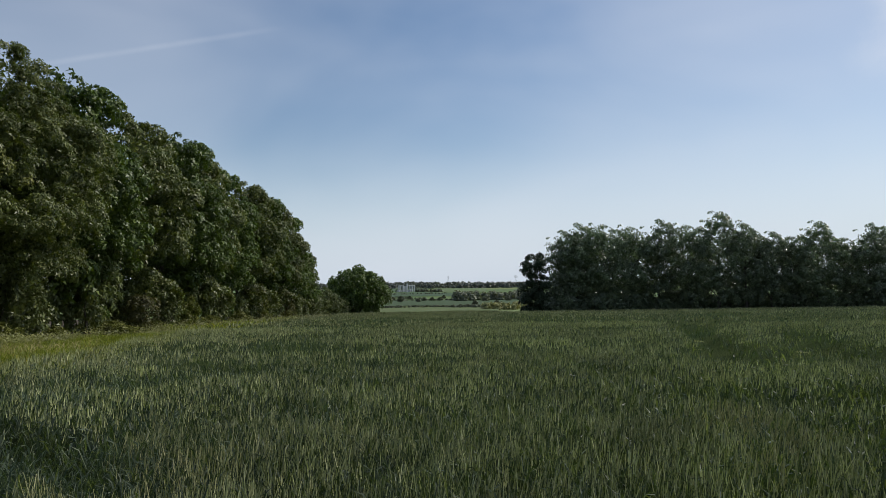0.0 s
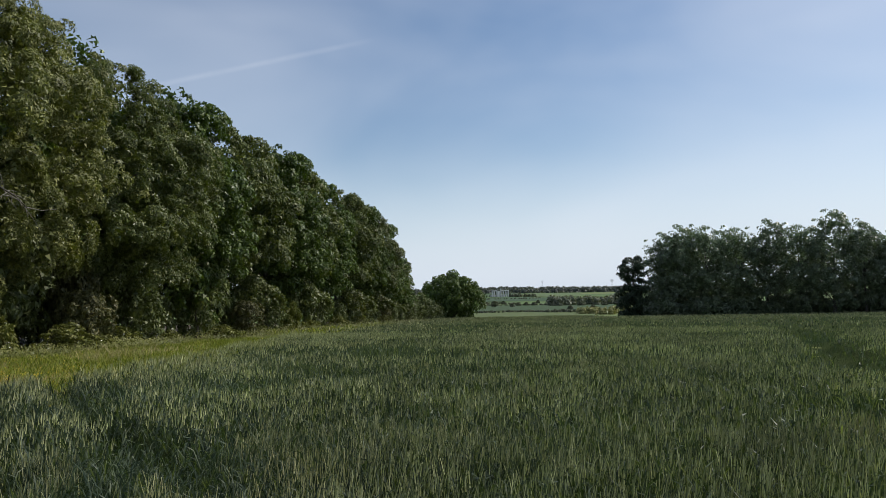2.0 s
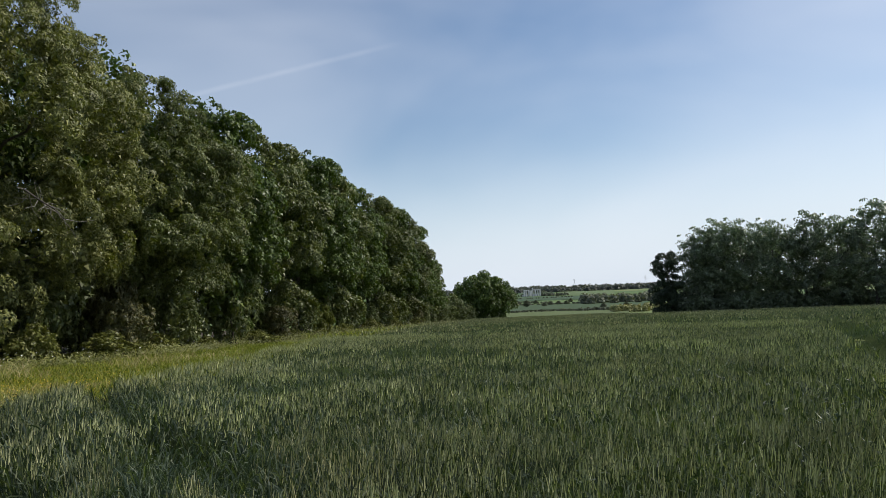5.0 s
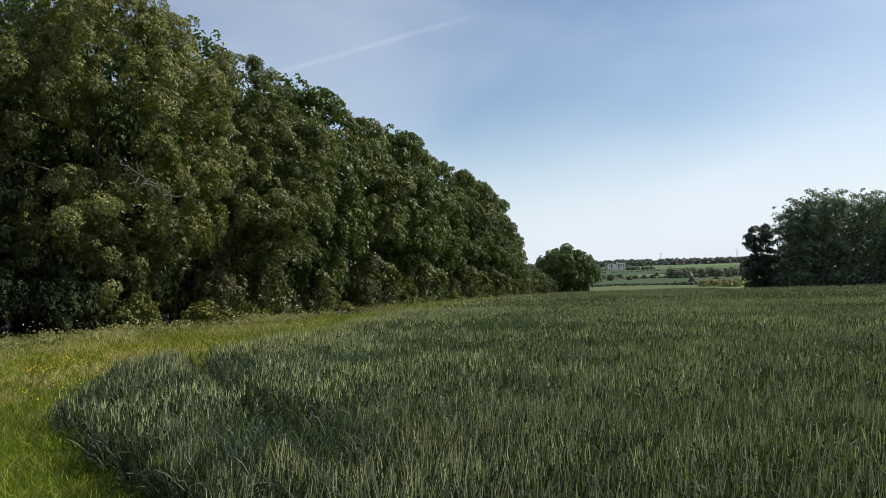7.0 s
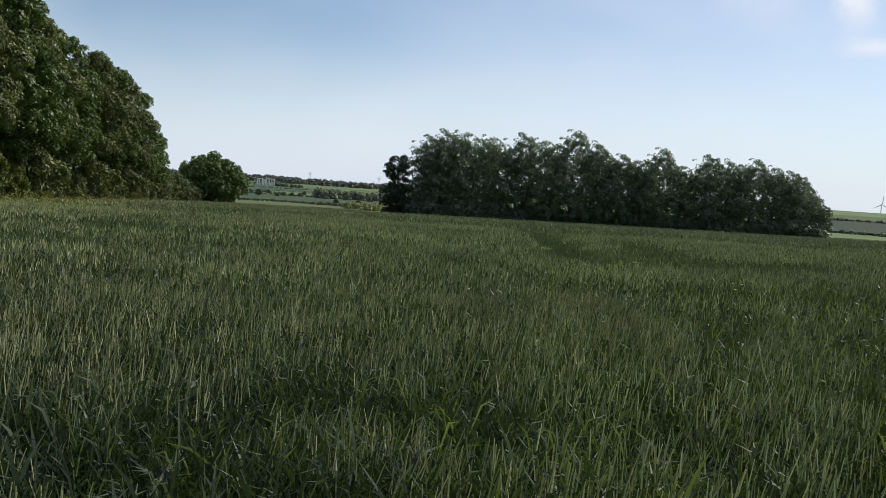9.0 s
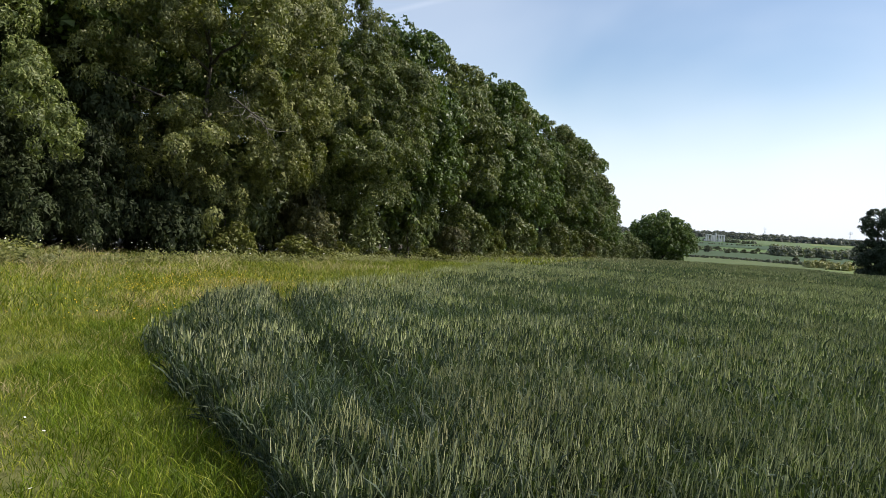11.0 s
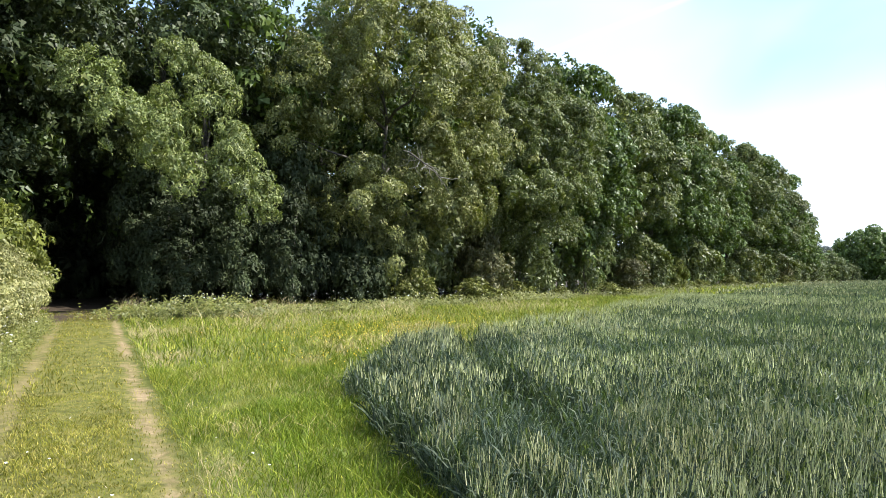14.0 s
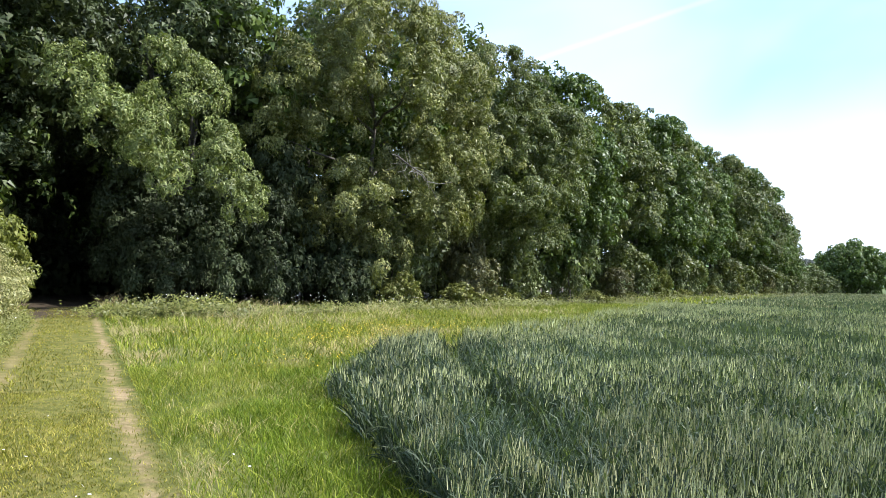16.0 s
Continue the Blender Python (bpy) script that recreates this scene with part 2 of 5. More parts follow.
FALL = 0.0367


def knots(r, table):
    return np.interp(np.log(r), [math.log(a) for a, _ in table], [v for _, v in table])


VALLEY = [(170, -2.64), (300, -2.95), (420, -2.6), (600, -1.9), (900, -1.5), (1400, -1.1), (2000, -0.8), (2600, -0.52), (2900, -0.4), (4700, -0.7)]
RIGHT = [(170, -1.8), (300, -1.35), (500, -0.75), (800, -0.17), (1000, -0.12), (1500, -0.5), (2400, 0.05), (3000, 0.28), (4700, -0.1)]


def land(x, y):
    """Height of the ground."""
    x, y = np.asarray(x, float), np.asarray(y, float)
    r = np.hypot(x, y) + 1e-6
    az = np.degrees(np.arctan2(-x, y))
    d = -math.sin(AZ0) * x + math.cos(AZ0) * y
    d = np.where(d > 0, d, d * 0.25)
    plane = -FALL * d
    rr = np.maximum(r, 170.0)
    zv = 1.6 + rr * np.tan(np.radians(knots(rr, VALLEY)))
    zr = 1.6 + rr * np.tan(np.radians(knots(rr, RIGHT)))
    k = np.clip((-az - 14) / 24, 0, 1)
    k = np.where(np.abs(az) > 110, 0.5, k)
    far = zv * (1 - k) + zr * k
    s = np.clip((r - 150) / 110, 0, 1)
    s = s * s * (3 - 2 * s)
    return plane * (1 - s) + far * s


def wavy(x, y, scale, seed=0.0):
    """A cheap smooth wave field between about -1 and 1."""
    a = np.sin(x * scale * 1.0 + 1.3 * np.sin(y * scale * 0.7 + seed) + seed)
    c = np.sin(y * scale * 1.13 + 1.7 * np.sin(x * scale * 0.61 - seed) + 2.1 * seed)
    e = np.sin((x + y) * scale * 0.53 + seed * 3.1)
    return (a + c + e) / 3


# ---- plan: track, wheat, wood ----
def track_r(x):
    return -0.47 * x + 0.75


def track_l(x):
    return -0.455 * x - 0.75


WHEAT_EDGE = [(-30, 200), (-19.5, 130), (-18.0, 70), (-14.5, 42), (-12.2, 27), (-10.3, 18.5), (-9.1, 13.5), (-9.05, 10.5), (-8.15, 8.3),
              (-6.2, 6.3), (-4.1, 4.75), (-3.0, 4.0), (0.0, 2.0), (5.0, -0.5), (14, -4.6), (60, -26), (200, -60)]


def in_poly(x, y, poly):
    x, y = np.asarray(x, float), np.asarray(y, float)
    inside = np.zeros(x.shape, bool)
    n = len(poly)
    for i in range(n):
        x1, y1 = poly[i]
        x2, y2 = poly[(i + 1) % n]
        if y1 == y2:
            continue
        inside ^= ((y1 > y) != (y2 > y)) & (x < (x2 - x1) * (y - y1) / (y2 - y1) + x1)
    return inside


WHEAT_POLY = WHEAT_EDGE + [(230, 80), (150, 105), (98, 118), (13, 128), (8, 165), (-18, 150)]


def seg_dist(x, y, line):
    best = np.full(np.shape(x), 1e9)
    for (x1, y1), (x2, y2) in zip(line, line[1:]):
        dx, dy = x2 - x1, y2 - y1
        u = np.clip(((x - x1) * dx + (y - y1) * dy) / (dx * dx + dy * dy), 0, 1)
        best = np.minimum(best, np.hypot(x - x1 - u * dx, y - y1 - u * dy))
    return best


TRAMS = [[(5.5, 12.8), (6.5, 16.3), (8.2, 21.8), (12.4, 36), (12.8, 44), (8, 62), (-4, 100)],
         [(7.6, 12.6), (9.0, 16.7), (12.4, 25.2), (19.1, 28.6), (30, 30), (60, 27)],
         [(-10.2, 13.6), (-7.0, 9.7), (-4.6, 7.3), (-3.1, 5.7), (-2.7, 5.2)],
         [(-9.1, 21.7), (-5.3, 19.3), (-2.5, 17.2), (-0.5, 18.6)]]
# hollows of thin, short wheat: centre, half width, half depth, how deep
HOLLOWS = [(5.9, 13.3, 0.9, 0.8), (8.3, 13.5, 1.1, 0.7), (9.7, 15.6, 0.8, 0.7), (10.6, 13.4, 1.4, 0.4), (-2.9, 5.9, 0.4, 0.3), (-4.3, 10.2, 0.7, 0.5), (18, 20, 4, 0.8), (-8, 40, 6, 1.2), (8, 45, 8, 1.2), (20, 38, 7, 1.0), (0, 58, 10, 1.6), (25, 60, 10, 1.6),
           (-1.3, 9.9, 0.8, 0.35), (1.5, 11.1, 1.2, 0.4), (2.9, 10.6, 1.3, 0.35), (5.3, 30.5, 4.0, 0.6), (13.0, 31.4, 6.0, 0.7), (-4.6, 19.4, 2.5, 0.5), (-1.6, 19.0, 2.2, 0.5),
           (3.4, 5.6, 0.6, 0.3), (-3.0, 13.5, 1.8, 0.4), (-5.4, 14.8, 1.4, 0.4), (-1.0, 14.0, 1.6, 0.35), (12, 15, 1.8, 0.5), (3.0, 24, 3, 0.6), (-6, 28, 3, 0.6)]


def smooth(v, lo, hi):
    k = np.clip((v - lo) / (hi - lo), 0, 1)
    return k * k * (3 - 2 * k)


def wheeling(x, y):
    """1 in the wheelings, where hardly a stalk stands."""
    wander = 0.22 * wavy(x, y, 1.7, 2.7) + 0.1 * wavy(x, y, 4.1, 0.4)
    best = np.zeros(np.shape(x))
    for line in TRAMS:
        w = 0.55 if line[0][0] > 0 else 0.17
        best = np.maximum(best, np.exp(-((seg_dist(x, y, line) + wander * w) / w) ** 4))
    return best


def wheat_poor(x, y):
    """1 where the wheat stands leafy and dark, without ears: streaks, wheelings and patches."""
    near = wavy(x * 0.55, y, 1.5, 4.0) + 0.8 * wavy(x * 0.6, y, 3.3, 7.0) + 0.45 * wavy(x, y, 6.5, 2.2)
    wide = wavy(x * 0.5, y, 0.8, 4.0) + 0.75 * wavy(x * 0.55, y, 1.9, 7.0) + 0.4 * wavy(x, y, 4.5, 2.2)
    far = smooth(np.hypot(x, y), 6, 14)
    poor = 0.95 * smooth(near * (1 - far) + (wide + 0.14) * far, 0.25, 0.58)
    fine = wavy(x, y, 4.7, 3.3) + 0.6 * wavy(x, y, 9.1, 6.1)
    poor = np.maximum(poor, smooth(fine, 0.4, 0.65) * (1 - 0.6 * far))
    wander = 0.35 * wavy(x, y, 1.7, 2.7) + 0.15 * wavy(x, y, 4.1, 0.4)
    for line in TRAMS:
        w = 0.75 if line[0][0] > 0 else 0.24
        poor = np.maximum(poor, np.exp(-((seg_dist(x, y, line) + wander * w / 0.55) / w) ** 4))
    for cx, cy, rx, ry in HOLLOWS:
        q = ((x - cx) / rx) ** 2 + ((y - cy) / (ry * 1.8)) ** 2 + 0.45 * wavy(x, y, 3.0, cx) + 0.3 * wavy(x, y, 7.0, cy)
        poor = np.maximum(poor, np.exp(-np.clip(q, 0, 50) ** 3))
    return poor


def wheat_height(x, y):
    h = 0.62 + 0.055 * wavy(x * 0.6, y, 1.1, 1.0) + 0.035 * wavy(x, y, 2.3, 2.0) + 0.04 * wavy(x, y, 0.33, 5.0) + 0.065 * wavy(x, y, 5.2, 3.0) + 0.04 * wavy(x, y, 10.5, 1.7)
    e = seg_dist(x, y, WHEAT_EDGE[1:14])
    h = h * (0.8 + 0.2 * np.clip(e / 0.6, 0, 1) + 0.1 * wavy(x, y, 4.4, 2.0) * np.clip(1 - e / 1.2, 0, 1))
    far = np.hypot(x, y)
    return h - np.interp(far, [5, 11, 40], [0.08, 0.19, 0.24]) * wheat_poor(x, y)


# ---- mesh helpers ----
def bulk(name, verts, faces, materials, smooth=False, mat_index=None):
    """A mesh from arrays: verts n x 3, faces m x k (k corners each)."""
    me = bpy.data.meshes.new(name)
    verts, faces = np.asarray(verts, np.float32), np.asarray(faces, np.int32)
    m, k = faces.shape
    me.vertices.add(len(verts))
    me.vertices.foreach_set("co", verts.ravel())
    me.loops.add(m * k)
    me.loops.foreach_set("vertex_index", faces.ravel())
    me.polygons.add(m)
    me.polygons.foreach_set("loop_start", np.arange(0, m * k, k, dtype=np.int32))
    for mt in materials:
        me.materials.append(mt)
    if mat_index is not None:
        me.polygons.foreach_set("material_index", np.asarray(mat_index, np.int32))
    me.polygons.foreach_set("use_smooth", np.full(m, smooth))
    me.update(calc_edges=True)
    return me


def under(ob, parent):
    ob.parent = parent
    return ob


def unit(v):
    return v / (np.linalg.norm(v, axis=-1, keepdims=True) + 1e-9)


def tube(points, radii, sides=7):
    """A tapered tube along points."""
    pts = np.asarray(points, float)
    n = len(pts)
    tan = unit(np.gradient(pts, axis=0))
    ref = np.array([0.31, 0.95, 0.05])
    a = unit(np.cross(tan, ref))
    c = np.cross(tan, a)
    ang = np.linspace(0, 2 * math.pi, sides, endpoint=False)
    ring = a[:, None] * np.cos(ang)[None, :, None] + c[:, None] * np.sin(ang)[None, :, None]
    v = (pts[:, None] + ring * np.asarray(radii)[:, None, None]).reshape(-1, 3)
    f = []
    for i in range(n - 1):
        for j in range(sides):
            k = (j + 1) % sides
            f.append((i * sides + j, i * sides + k, (i + 1) * sides + k, (i + 1) * sides + j))
    return v, np.array(f)


def join(parts):
    vs, fs, o = [], [], 0
    for v, f in parts:
        vs.append(v)
        fs.append(f + o)
        o += len(v)
    return np.concatenate(vs), np.concatenate(fs)


def leaf_plates(rng, pos, normal, length, width, droop=0.5, loose=0.33):
    """Pointed leaves lying across normal, their tips hanging a little."""
    n = len(pos)
    nor = unit(normal + rng.normal(0, loose, (n, 3)))
    d = rng.normal(0, 1, (n, 3)) + np.array([0, 0, -droop])
    d = unit(d - nor * (d * nor).sum(1, keepdims=True))
    side = np.cross(nor, d)
    ln = (length * rng.uniform(0.6, 1.3, n))[:, None]
    wd = (width * rng.uniform(0.7, 1.25, n))[:, None]
    back = pos - d * ln * 0.35
    v = np.stack([back + side * wd * 0.5, pos + d * ln * 0.65 - nor * ln * 0.08, back - side * wd * 0.5], 1).reshape(-1, 3)
    return v, np.arange(3 * n).reshape(n, 3)


def ball():
    """A coarse unit ball."""
    rows, cols = 4, 7
    v, f = [(0, 0, 1)], []
    for i in range(1, rows):
        p = math.pi * i / rows
        for j in range(cols):
            q = 2 * math.pi * (j + 0.5 * i) / cols
            v.append((math.sin(p) * math.cos(q), math.sin(p) * math.sin(q), math.cos(p)))
    v.append((0, 0, -1))
    last = len(v) - 1
    for j in range(cols):
        k = (j + 1) % cols
        f.append((0, 1 + j, 1 + k))
        f.append((last, 1 + (rows - 2) * cols + k, 1 + (rows - 2) * cols + j))
        for i in range(rows - 2):
            p, q = 1 + i * cols, 1 + (i + 1) * cols
            f += [(p + j, q + j, q + k), (p + j, q + k, p + k)]
    return np.array(v, float), np.array(f)


BALL_V, BALL_F = ball()


def foliage(rng, cen, rad, leaf, wide, cover, flat=0.85, tuft=0.27, face=None, inner=(60, 0.3), dome=False, gaps=0.0, hang=0.5):
    """Lobes of the crown, each set with leafy clumps: caps of leaves that hang over at the rim, dark gaps between them."""
    ii = np.repeat(np.arange(len(cen)), inner[0])          # shaded leaves inside
    di = unit(rng.normal(0, 1, (len(ii), 3)))
    pi = cen[ii] + di * (rad[ii] * rng.uniform(0.05, 0.66, len(ii)))[:, None] * np.array([1, 1, flat])
    v, f = leaf_plates(rng, pi, di, 1.0, 0.7)
    mid = np.repeat(v.reshape(-1, 3, 3).mean(1), 3, 0)
    v = mid + (v - mid) * np.repeat(np.minimum(rad[ii] * inner[1], 0.14 + 0.6 * leaf), 3)[:, None]
    v[:, 2] = np.maximum(v[:, 2], 0.05)
    parts = [(v, f)]
    cap = np.minimum(tuft * rad, 1.2 * tuft * np.median(rad))
    ci = np.repeat(np.arange(len(cen)), (2.3 * (rad / cap) ** 2).astype(int) + 2)
    d = unit(rng.normal(0, 1, (len(ci), 3)) + np.array([0, 0, 0.25]))
    if dome:
        under_side = d[:, 2] < -0.62
        d[under_side, 2] *= -0.6
    ph = rng.uniform(0, 6.28, (len(cen), 3))
    squash = rng.uniform(0.8, 1.2, (len(cen), 3)) * np.array([1, 1, flat])
    uneven = 1 + 0.22 * np.sin(3.1 * d[:, 0] + ph[ci, 0]) * np.sin(2.7 * d[:, 1] + ph[ci, 1]) + 0.12 * np.sin(6.3 * d[:, 2] + 4.1 * d[:, 0] + ph[ci, 2])
    p = cen[ci] + d * (rad[ci] * uneven * rng.uniform(0.66, 1.02, len(ci)))[:, None] * squash[ci]
    keep = np.ones(len(p), bool)
    for i in range(len(cen)):                      # clumps buried in a neighbour are left out
        q = (p - cen[i]) / (rad[i] * np.array([1, 1, flat]))
        keep &= ~(((q ** 2).sum(1) < 0.46) & (ci != i))
    hole = np.sin(1.3 * p[:, 0] + ph[0, 0]) * np.sin(1.2 * p[:, 1] + ph[0, 1]) + np.sin(1.1 * p[:, 2] + 0.7 * p[:, 0] + ph[0, 2]) * np.sin(0.9 * p[:, 1] - 0.8 * p[:, 2])
    keep &= (hole * gaps > -0.42) | (rng.uniform(0, 1, len(p)) < 0.15)
    if face:                                       # few leaves on the side that is turned to the wood
        out = p[:, :2] - cen.mean(0)[:2]
        hidden = (out * np.array(face)).sum(1) < -0.2 * np.linalg.norm(out, axis=1)
        keep &= ~hidden | (rng.uniform(0, 1, len(p)) < 0.22)
    p, d, ci = p[keep], d[keep], ci[keep]
    n = len(p)
    rc = cap[ci] * rng.uniform(0.6, 1.4, n)
    axis = unit(0.8 * d + np.array([0, 0, 0.55]) + rng.normal(0, 0.22, (n, 3)))
    count = (5.2 * rc ** 2 * cover / (leaf * leaf * wide * 0.5)).astype(int) + 3
    k = np.repeat(np.arange(n), count)
    u = unit(rng.normal(0, 1, (len(k), 3)))
    dot = (u * axis[k]).sum(1, keepdims=True)
    u = np.where(dot < -0.2, u - 2 * dot * axis[k], u)
    dot = (u * axis[k]).sum(1, keepdims=True)
    pos = p[k] + (u - 0.3 * dot * axis[k]) * (rc[k] * rng.uniform(0.45, 1.05, len(k)) ** 0.5)[:, None]
    pos[:, 2] -= hang * rc[k] * rng.uniform(0, 1, len(k)) ** 2 * (1 - np.clip(dot[:, 0], 0, 1))
    pos[:, 2] = np.maximum(pos[:, 2], 0.12)
    parts.append(leaf_plates(rng, pos, unit(u + 0.45 * axis[k]), leaf, leaf * wide, 1.1, 0.42))
    return join(parts)


def make_tree(name, seed, height, spread, low, lobes, lobe, leaf, mat, bark=None, label="", category="tree", group="", trunk_r=0.22,
              lean=(0, 0), limbs=8, taper=0.4, flat=0.85, wide=0.5, cover=0.8, extra=(), tuft=0.27, face=None, inner=(70, 0.3), dome=None, gaps=None, hang=0.5):
    """A broadleaf tree at the origin: trunk with limbs, and a crown of leafy lobes. low: height of the crown's foot."""
    bark = bark or M_BARK
    rng = np.random.default_rng(seed)
    root = tagged(new(name), label, category, group)
    mid, half = (height + low) / 2, (height - low) / 2
    u = unit(rng.normal(0, 1, (lobes * 3, 3)))
    picked = [0]
    for i in range(1, len(u)):                     # spread the lobes out
        if len(picked) < lobes and min(np.linalg.norm(u[i] - u[j]) for j in picked) > 1.5 / math.sqrt(lobes):
            picked.append(i)
    u = u[picked]
    m = len(u)
    reach = rng.uniform(0.62, 1.0, m) ** 0.6
    rad = lobe * rng.uniform(0.7, 1.3, m)
    cen = u * reach[:, None] * np.array([spread - lobe * 0.6, spread - lobe * 0.6, half - lobe * 0.5])
    tz = np.clip(cen[:, 2] / half, -1, 1)
    cen[:, :2] *= (1 - taper * np.clip(tz, 0, 1) ** 2)[:, None]
    cen = np.vstack([cen, [[0, 0, half * t] for t in (-0.5, 0.0, 0.45, 0.74)]]) + np.array([lean[0], lean[1], mid])
    rad = np.concatenate([rad, [spread * 0.45] * 3, [spread * 0.32]])
    for ex, ey, ez, er in extra:
        cen = np.vstack([cen, [[ex, ey, ez]]])
        rad = np.append(rad, er)
    cen[:, 2] = np.maximum(cen[:, 2], low + rad * 0.4)
    top = low + (height - low) * 0.72
    zz = np.linspace(-0.3, top, 9)
    wob = rng.normal(0, 0.10, (9, 2)).cumsum(0) * (zz[:, None] > 0)
    k = np.clip(zz / top, 0, 1)
    spine = np.column_stack([wob[:, 0] + lean[0] * k ** 2 * 0.6, wob[:, 1] + lean[1] * k ** 2 * 0.6, zz])
    rads = trunk_r * (1.0 - 0.82 * k)
    rads[0] *= 1.45
    trunk = under(new("trunk", bulk("trunk", *tube(spine, rads, 9), [bark], True)), root)
    for i in np.argsort(-np.linalg.norm(cen[:m, :2], axis=1))[::max(1, m // max(limbs, 1))][:limbs]:
        z0 = np.clip(cen[i, 2] - rng.uniform(1.0, 3.0), low * 0.7 + 0.1, top * 0.95)
        p0 = np.array([np.interp(z0, zz, spine[:, 0]), np.interp(z0, zz, spine[:, 1]), z0])
        s = np.linspace(0, 1, 6)[:, None]
        pts = p0 + (cen[i] - p0) * s + np.array([0, 0, 0.5]) * np.sin(s * math.pi) + rng.normal(0, 0.12, (6, 3)) * np.sin(s * math.pi)
        under(new("limb", bulk("limb", *tube(pts, np.linspace(trunk_r * 0.42, trunk_r * 0.07, 6), 5), [bark], True)), trunk)
    v, f = foliage(rng, cen, rad, leaf, wide, cover, flat, tuft, face, inner, height > 16 if dome is None else dome, (0.8 if height > 16 else 0.0) if gaps is None else gaps, hang)
    under(new("crown", bulk("crown", v, f, [mat])), root)
    return root


def ground_z(x, y):
    return float(land(x, y))


def put(thing, x, y, turn=0.0, scale=1.0, sink=0.05, tall=1.0):
    """Sets a thing down on the ground."""
    thing.matrix_basis = Matrix.LocRotScale((x, y, ground_z(x, y) - sink), Euler((0, 0, turn)), (scale, scale, scale * tall))
    return thing


def put_copy(thing, x, y, turn=0.0, scale=1.0, sink=0.05, tall=1.0):
    made = copy_thing(thing, Matrix.Identity(4))
    return put(made, x, y, turn, scale, sink, tall)


# ---- ground: one sheet to the horizon ----
def build_ground():
    near = np.concatenate([np.linspace(0.002, 12, 61), np.geomspace(12.3, 60, 60), np.geomspace(62, 4750, 90)])
    az = np.radians(np.arange(-180, 180, 2.0))
    rr, aa = np.meshgrid(near, az, indexing="ij")
    x, y = 0.013 - np.sin(aa) * rr, 0.007 + np.cos(aa) * rr
    z = land(x, y) + 0.025 * wavy(x, y, 1.7, 3) * (rr < 60)
    z += np.where(rr > 1500, 5.0 * wavy(x, y, 0.004, 3), 0)
    on = (x < 12) & (x > -40)
    for fn in (track_r, track_l):
        z = z - 0.05 * np.exp(-((y - fn(x)) / 0.22) ** 2) * on
    nr, na = x.shape
    v = np.column_stack([x.ravel(), y.ravel(), z.ravel()])
    i = np.arange(nr * na).reshape(nr, na)
    nx = np.roll(i, -1, 1)
    f = np.stack([i[:-1], i[1:], nx[1:], nx[:-1]], -1).reshape(-1, 4)
    b = Mat("ground_soil_and_grass")
    sep = b.node("ShaderNodeSeparateXYZ")
    b.link(b.coord, sep.inputs[0])
    X, Y = sep.outputs[0], sep.outputs[1]
    turf = b.ramp(b.noise(2.2, 8.0, 0.7), [(0.28, (0.04, 0.06, 0.008)), (0.5, (0.08, 0.10, 0.015)), (0.72, (0.16, 0.155, 0.04))])
    turf = b.mix(b.span(b.noise(0.5, 3.0), 0.5, 0.75), turf, (0.17, 0.165, 0.06))
    soil = b.ramp(b.noise(6.0, 8.0, 0.7), [(0.3, (0.17, 0.125, 0.06)), (0.5, (0.28, 0.205, 0.11)), (0.7, (0.40, 0.30, 0.18))])

    def rut(slope, off, width, lo, hi):
        d = b.math("ABSOLUTE", b.math("ADD", b.math("ADD", Y, b.math("MULTIPLY", X, -slope)), -off))
        wob = b.math("MULTIPLY", b.math("ADD", b.noise(1.6, 7.0, 0.8), -0.42), 1.1)
        return b.span(b.math("ADD", d, wob), width, width * 0.25, lo, hi)

    mown = b.ramp(b.noise(5.0, 8.0, 0.7), [(0.3, (0.05, 0.055, 0.010)), (0.5, (0.115, 0.115, 0.024)), (0.7, (0.23, 0.195, 0.062))])
    lane = b.math("ABSOLUTE", b.math("ADD", b.math("ADD", Y, b.math("MULTIPLY", X, 0.462)), 0.1))
    col = b.mix(b.span(lane, 1.25, 0.95), turf, mown)
    worn = b.span(b.noise(0.9, 5.0, 0.7), 0.36, 0.58, 0.25, 1.0)
    col = b.mix(b.math("MULTIPLY", rut(-0.47, 0.75, 0.26, 0.0, 0.95), worn), col, soil)
    col = b.mix(b.math("MULTIPLY", rut(-0.455, -0.75, 0.30, 0.0, 0.5), worn), col, soil)
    litter = b.ramp(b.noise(3.0, 8.0, 0.7), [(0.3, (0.03, 0.022, 0.013)), (0.7, (0.085, 0.062, 0.038))])
    edge = b.math("ADD", X, b.math("MULTIPLY", b.math("ADD", b.noise(0.6, 4.0), -0.5), 3.0))
    col = b.mix(b.span(edge, -23.6, -25.0), col, litter)
    beyond = b.math("ADD", b.math("ADD", b.math("MULTIPLY", X, 0.1), Y), 0.0)
    col = b.mix(b.math("MULTIPLY", b.span(beyond, 126, 128), b.span(X, 13, 15)), col, litter)
    # patchwork of fields far off
    vor = b.node("ShaderNodeTexVoronoi", Scale=0.0042)
    mp = b.node("ShaderNodeMapping", Scale=(0.45, 1.0, 0.0), Rotation=(0, 0, 0.15))
    b.link(b.coord, mp.inputs["Vector"])
    b.link(mp.outputs["Vector"], vor.inputs["Vector"])
    sepc = b.node("ShaderNodeSeparateColor")
    b.link(vor.outputs["Color"], sepc.inputs[0])
    fields = b.ramp(sepc.outputs[0], [(0.1, (0.06, 0.11, 0.035)), (0.4, (0.10, 0.17, 0.05)), (0.6, (0.075, 0.125, 0.045)), (0.8, (0.2, 0.2, 0.085)), (0.95, (0.12, 0.2, 0.06))])
